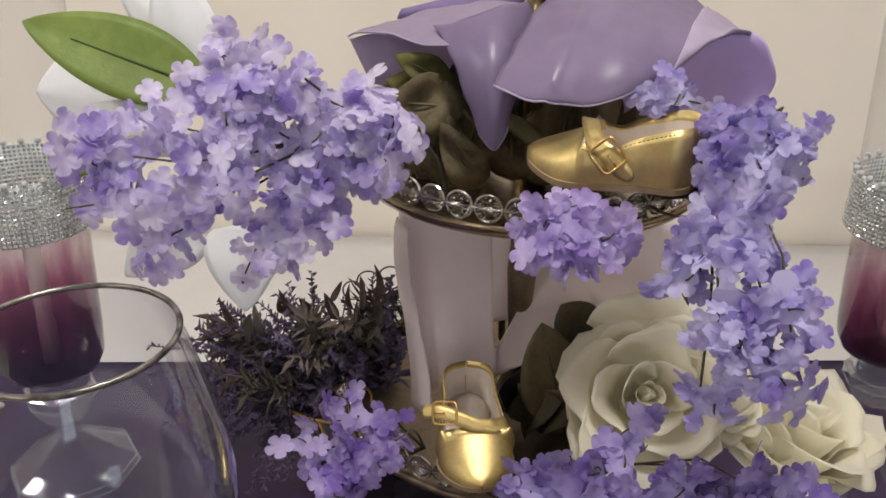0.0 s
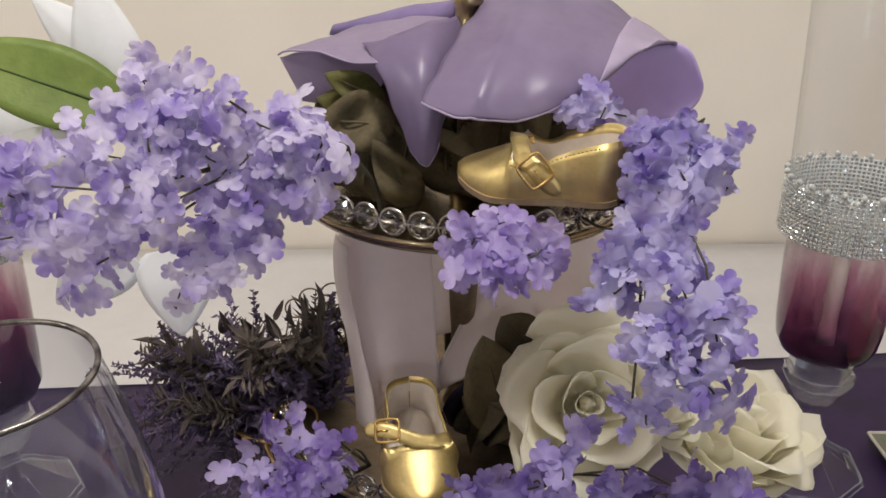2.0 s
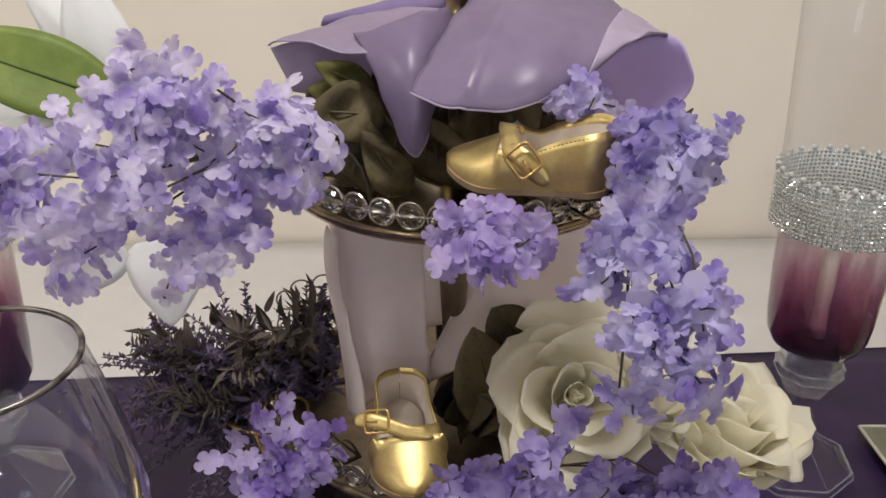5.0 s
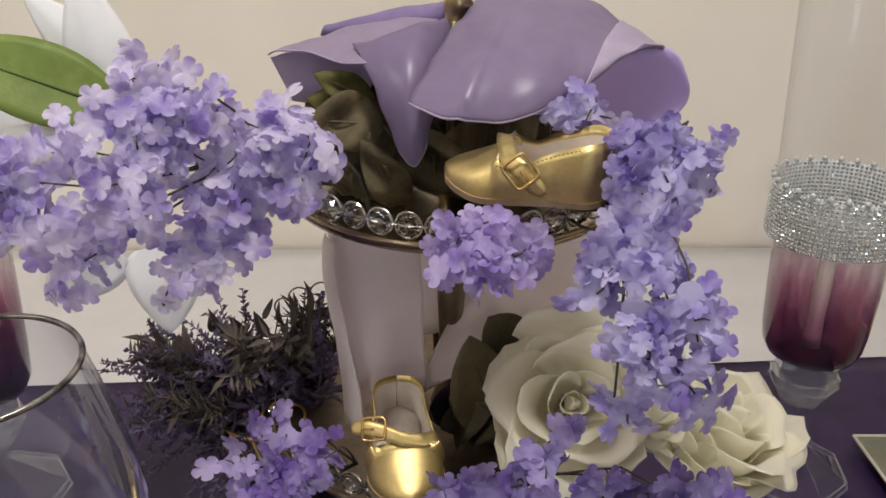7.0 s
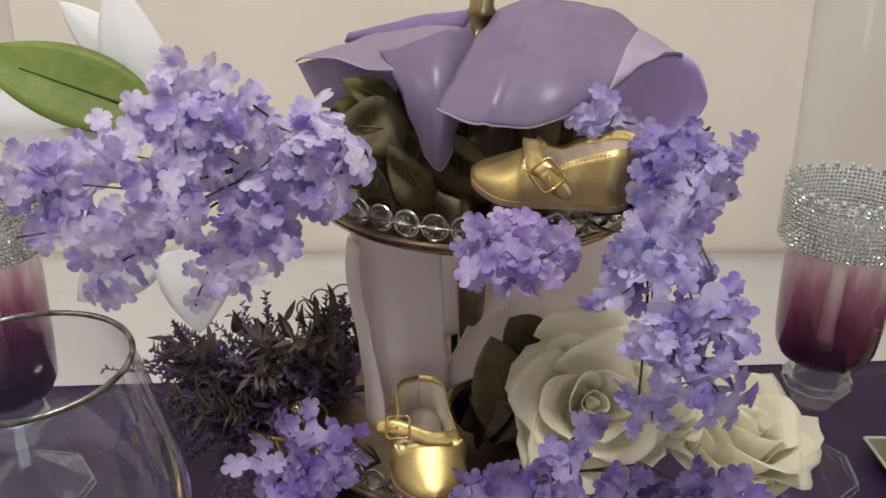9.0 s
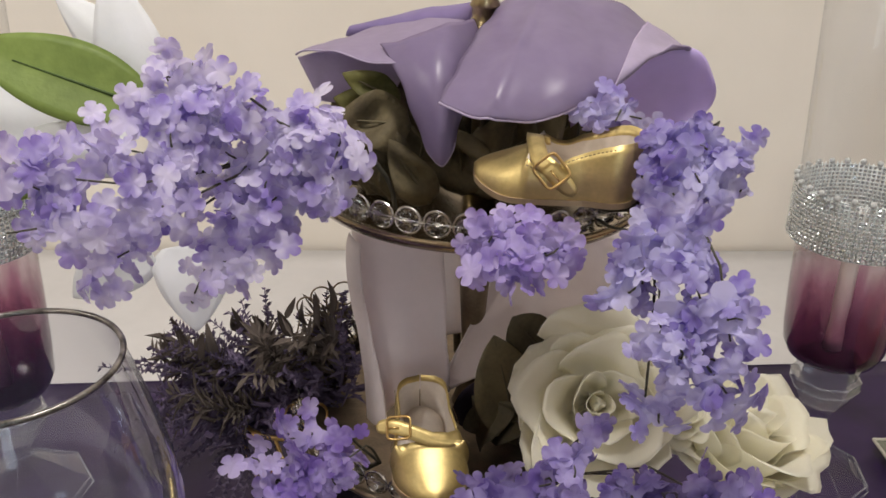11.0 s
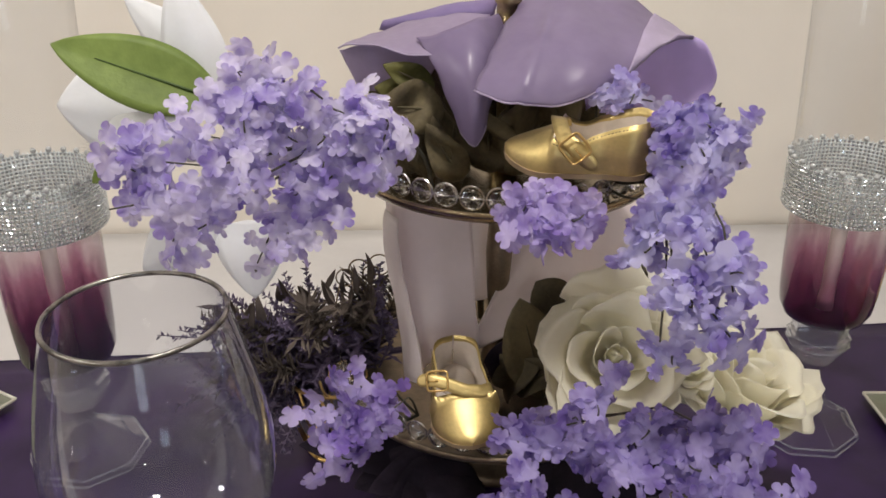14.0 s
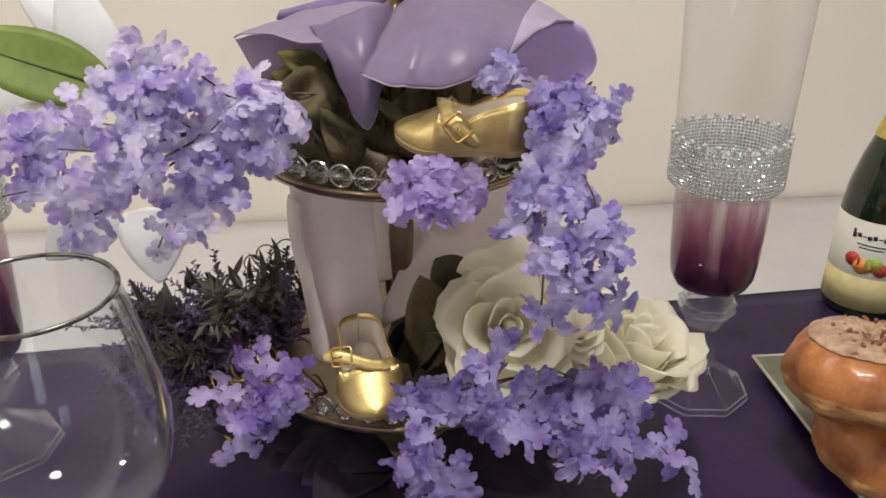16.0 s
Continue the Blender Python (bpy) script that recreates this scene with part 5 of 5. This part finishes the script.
    for i in range(nrow + 1):
        torus(0.0478, 0.00045, Matrix.Translation((0, 0, low + (high - low) * i / nrow)), 64, 4, lattice)
    for k in range(ncol):
        a = 2 * math.pi * (k + 0.5) / ncol
        tube([(0.0478 * math.cos(a), 0.0478 * math.sin(a), low), (0.0478 * math.cos(a), 0.0478 * math.sin(a), high + 0.002)], 0.00045, 4, lattice)
    tagged(part("band", lattice, RHINE_BED, ob), "silver mesh band", kind="stuff")
    rn = random.Random(int(1000 * abs(x)))
    verts, faces = [], []
    for i in range(nrow):
        for k in range(ncol):
            a = 2 * math.pi * (k + rn.uniform(-0.1, 0.1)) / ncol
            c = Vector((0.0482 * math.cos(a), 0.0482 * math.sin(a), low + (high - low) * (i + 0.5 + rn.uniform(-0.08, 0.08)) / nrow))
            m = Matrix.Translation(c) @ Matrix.Rotation(a + rn.gauss(0, 0.16), 4, "Z") @ Matrix.Rotation(math.pi / 2 + rn.gauss(0, 0.16), 4, "Y")
            base = len(verts)
            for r, z in ((0.00128, 0.0), (0.00140, 0.0006), (0.00085, 0.0014)):
                verts += [m @ Vector((r * math.cos(math.pi * q / 3), r * math.sin(math.pi * q / 3), z)) for q in range(6)]
            for q in range(6):
                p = (q + 1) % 6
                faces += [(base + q, base + p, base + 6 + p, base + 6 + q), (base + 6 + q, base + 6 + p, base + 12 + p, base + 12 + q)]
            faces += [tuple(base + 12 + q for q in range(6)), tuple(base + 5 - q for q in range(6))]
    stones = bpy.data.meshes.new("rhinestone_trim")
    stones.from_pydata(verts, [], faces)
    stones.materials.append(RHINE)
    s = new("rhinestone_trim", stones)
    s.parent = ob
    tagged(s, "rows of sparkling rhinestones", kind="stuff")
    pm = bmesh.new()
    bmesh.ops.create_uvsphere(pm, u_segments=12, v_segments=8, radius=0.0023)
    pearl = bpy.data.meshes.new("pearl")
    pm.to_mesh(pearl)
    pm.free()
    pearl.materials.append(PEARL)
    for k in range(26):
        a = 2 * math.pi * k / 26
        share("pearl", pearl, ob, Matrix.Translation((0.0485 * math.cos(a), 0.0485 * math.sin(a), 0.2635)))
    ob.rotation_euler = (0, radians(lean), 0)
    return ob


goblet("glass goblet with purple shaded bowl, rhinestone band and tall shade", 0.387, 0.634, -0.008, -1.1)
goblet("glass goblet with purple shaded bowl, rhinestone band and tall shade", -0.254, 0.600, 0.013)

# ---- wine glass ----
wine = thing("wine_glass", "large clear wine glass with a silver rim on the runner", "wine glass", at=(-0.084, 0.320, TABLE + 0.003))
G = [(0.0390, 0.3020), (0.0425, 0.289), (0.0473, 0.270), (0.0513, 0.251), (0.0536, 0.233), (0.0535, 0.217), (0.0508, 0.202), (0.0455, 0.189), (0.036, 0.179), (0.024, 0.173), (0.010, 0.1705), (0.0, 0.170)]
bowl = part("bowl", lathe(G, 80), WINEGLASS, wine)
stem = part("stem", lathe([(0, 0.1695), (0.011, 0.1695), (0.0065, 0.157), (0.0042, 0.12), (0.0042, 0.04), (0.008, 0.012), (0.030, 0.004), (0.038, 0.0018), (0.038, 0.0), (0, 0.0)], 48), CLEAR, wine)
bowl.visible_shadow = stem.visible_shadow = False
part("rim", torus(0.0389, 0.0012, Matrix.Translation((0, 0, 0.3022)), 72, 8), RIMSILVER, wine, "worn silver rim")

# ---- bottle ----
bottle = thing("cider_bottle", "dark green glass cider bottle with a fruit label", "bottle", at=(0.641, 0.782, TABLE + 0.003))
part("body", lathe([(0, 0), (0.040, 0), (0.043, 0.004), (0.0435, 0.10), (0.0430, 0.125), (0.040, 0.150), (0.033, 0.180), (0.025, 0.205), (0.0185, 0.230), (0.0155, 0.26), (0.0150, 0.285), (0.017, 0.288), (0.017, 0.298), (0, 0.298)], 56), BOTTLEGLASS, bottle)
part("foil", lathe([(0.0265, 0.204), (0.0195, 0.230), (0.0165, 0.26), (0.0162, 0.284), (0.0182, 0.287), (0.0182, 0.300), (0.0, 0.301)], 40), FOIL, bottle, "gold foil neck wrap")


def wrap(r, a0, a1, z0, z1, n=24):
    """A strip of paper bent round the bottle between two angles (degrees)."""
    return sheet([[(r * math.cos(radians(a0 + (a1 - a0) * j / n)), r * math.sin(radians(a0 + (a1 - a0) * j / n)), z) for j in range(n + 1)] for z in (z0, z1)], 0.0003)


part("label", wrap(0.0440, 150, 330, 0.012, 0.118), LABEL, bottle, "cream paper label with printed fruit")
part("label_band", wrap(0.0443, 150, 330, 0.012, 0.052), LABEL_YELLOW, bottle)
BARS = [(204 + 7 * k, 209.5 + 7 * k, 0.0975 + 0.0012 * (k % 3), 0.1010 + 0.0012 * ((k + 1) % 3)) for k in range(8)] + [(204, 208, 0.097, 0.107), (212, 256, 0.0905, 0.0917), (216, 250, 0.0868, 0.0878)]
for a0, a1, z0, z1 in BARS:
    part("label_bar", wrap(0.0444, a0, a1, z0, z1, 8), INK, bottle)
for a, z, r, mt in ((212, 0.072, 0.0085, RED), (226, 0.066, 0.0095, ORANGE), (240, 0.070, 0.009, GREEN), (252, 0.064, 0.008, RED)):
    bm = bmesh.new()
    bmesh.ops.create_circle(bm, cap_ends=True, segments=20, radius=r)
    bmesh.ops.transform(bm, verts=list(bm.verts), matrix=Matrix.Rotation(radians(a), 4, "Z") @ Matrix.Translation((0.0449, 0, z)) @ Matrix.Rotation(math.pi / 2, 4, "Y"))
    bmesh.ops.solidify(bm, geom=list(bm.faces), thickness=0.0003)
    part("printed_fruit", bm, mt, bottle)


# ---- plates and doughnuts ----
def square_plate(label, corner, a_deg, size):
    ob = thing("square_plate", label, "plate", "square plates", at=(corner[0], corner[1], TABLE + 0.003))
    bm = bmesh.new()
    h = size / 2
    rings = []
    for inset, z in ((0.03, 0.0), (0.0, 0.009), (0.0, 0.0108), (0.004, 0.0112), (0.024, 0.0045), (h - 0.001, 0.0042)):
        rings.append([bm.verts.new((sx * (h - inset), sy * (h - inset), z)) for sx, sy in ((-1, -1), (1, -1), (1, 1), (-1, 1))])
    bm.faces.new(rings[0])
    for p, q in zip(rings, rings[1:]):
        for k in range(4):
            bm.faces.new((p[k], p[(k + 1) % 4], q[(k + 1) % 4], q[k]))
    bm.faces.new(rings[-1])
    bmesh.ops.recalc_face_normals(bm, faces=list(bm.faces))
    bmesh.ops.transform(bm, verts=list(bm.verts), matrix=Matrix.Rotation(radians(a_deg), 4, "Z") @ Matrix.Translation((h, h, 0)))
    # Dish carries the painted dark reflection; the rim stays ivory.
    part("dish", bm, CHINA_DARKENED, ob, smooth=False)
    t = Matrix.Rotation(radians(a_deg), 4, "Z") @ Matrix.Translation((h, h, 0.0108))
    pts = [t @ Vector((sx * h, sy * h, 0)) for sx, sy in ((-1, -1), (1, -1), (1, 1), (-1, 1))]
    for p, q in zip(pts, pts[1:] + pts[:1]):
        part("rim", tube([p, p.lerp(q, 0.5), q], 0.0016, 8), CHINA_RIM, ob, "ivory rim")
    return ob


square_plate("square china plate with an ivory rim, dark reflection painted in", (0.460, 0.668), -90, 0.22)
square_plate("square china plate beside the goblet, dark reflection painted in", (-0.346, 0.664), 150, 0.18)


def doughnut(label, at, R, r, tilt, iced, seed):
    ob = thing("doughnut", label, "doughnut", "doughnuts on the plate", at=at)
    rot = Euler(tilt).to_matrix().to_4x4()

    def ring(scale, zmul, zoff, lim=None, nb=80, ns=40):
        bm = bmesh.new()
        vs = []
        for i in range(nb):
            a = 2 * math.pi * i / nb
            row = []
            for j in range(ns + (1 if lim else 0)):
                b = 2 * math.pi * j / ns if lim is None else lim[0] + (lim[1] - lim[0]) * j / ns
                lump = 1 + 0.13 * noise.noise(Vector((2.6 * math.cos(a), 2.6 * math.sin(a), seed + 1.3 * math.sin(b)))) + 0.07 * noise.noise(Vector((6 * math.cos(a), 6 * math.sin(a), 3 * math.sin(b) + seed))) + 0.03 * noise.noise(Vector((17 * math.cos(a), 17 * math.sin(a), 8 * math.sin(b) + seed)))
                row.append(bm.verts.new(rot @ Vector(((R + r * scale * lump * math.cos(b)) * math.cos(a), (R + r * scale * lump * math.cos(b)) * math.sin(a), r * zmul * lump * math.sin(b) + zoff))))
            vs.append(row)
        for i in range(nb):
            for j in range(ns):
                bm.faces.new((vs[i][j], vs[(i + 1) % nb][j], vs[(i + 1) % nb][(j + 1) % len(vs[0])], vs[i][(j + 1) % len(vs[0])]))
        bmesh.ops.recalc_face_normals(bm, faces=list(bm.faces))
        return bm

    part("dough", ring(1, 0.93, 0), DOUGH, ob)
    part("pale_side", ring(1.004, 0.93, -0.0005, (-0.55, -0.12)), DOUGH_PALE, ob, "paler band round the side")
    if iced:
        part("icing", ring(1.02, 0.95, 0.0008, (1.0, 2.9)), ICING, ob, "pink icing")
        rn = random.Random(seed)
        for k in range(46):
            a, b = rn.uniform(0, 6.28), rn.uniform(1.1, 2.6)
            c = rot @ Vector(((R + r * 1.04 * math.cos(b)) * math.cos(a), (R + r * 1.04 * math.cos(b)) * math.sin(a), r * 0.99 * math.sin(b)))
            nb = bmesh.new()
            bmesh.ops.create_icosphere(nb, subdivisions=1, radius=rn.uniform(0.0016, 0.0032), matrix=Matrix.Translation(c) @ Euler((rn.random() * 3, rn.random() * 3, 0)).to_matrix().to_4x4() @ Matrix.Diagonal((1.6, 0.8, 0.7, 1)))
            part("nut_piece", nb, NUT, ob, smooth=False)
    return ob


doughnut("golden glazed ring doughnut lying on the plate", (0.502, 0.496, 0.791), 0.0275, 0.0355, (0.04, 0, 0), False, 3)
doughnut("glazed ring doughnut with pink icing and nuts on another", (0.468, 0.508, 0.853), 0.0270, 0.0345, (-0.16, 0.05, 0.3), True, 5)

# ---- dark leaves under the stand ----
# Dark leaves, thickened with added ones; the tray's shade is in their colour.
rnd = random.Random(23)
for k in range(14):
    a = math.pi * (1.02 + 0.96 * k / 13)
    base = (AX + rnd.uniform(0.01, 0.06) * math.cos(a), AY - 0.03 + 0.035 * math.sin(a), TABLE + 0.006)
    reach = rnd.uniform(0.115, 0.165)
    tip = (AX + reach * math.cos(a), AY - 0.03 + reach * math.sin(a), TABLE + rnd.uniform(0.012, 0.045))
    leaf_thing("blackish leaf on the purple runner, under-tray shade in its colour", base, tip, rnd.uniform(0.05, 0.07), (rnd.uniform(-0.5, 0.5), -0.2, 1), rnd.uniform(0.03, 0.18), 0.15, SHADE_LEAF, SHADE_LEAF, "leaves under the stand")
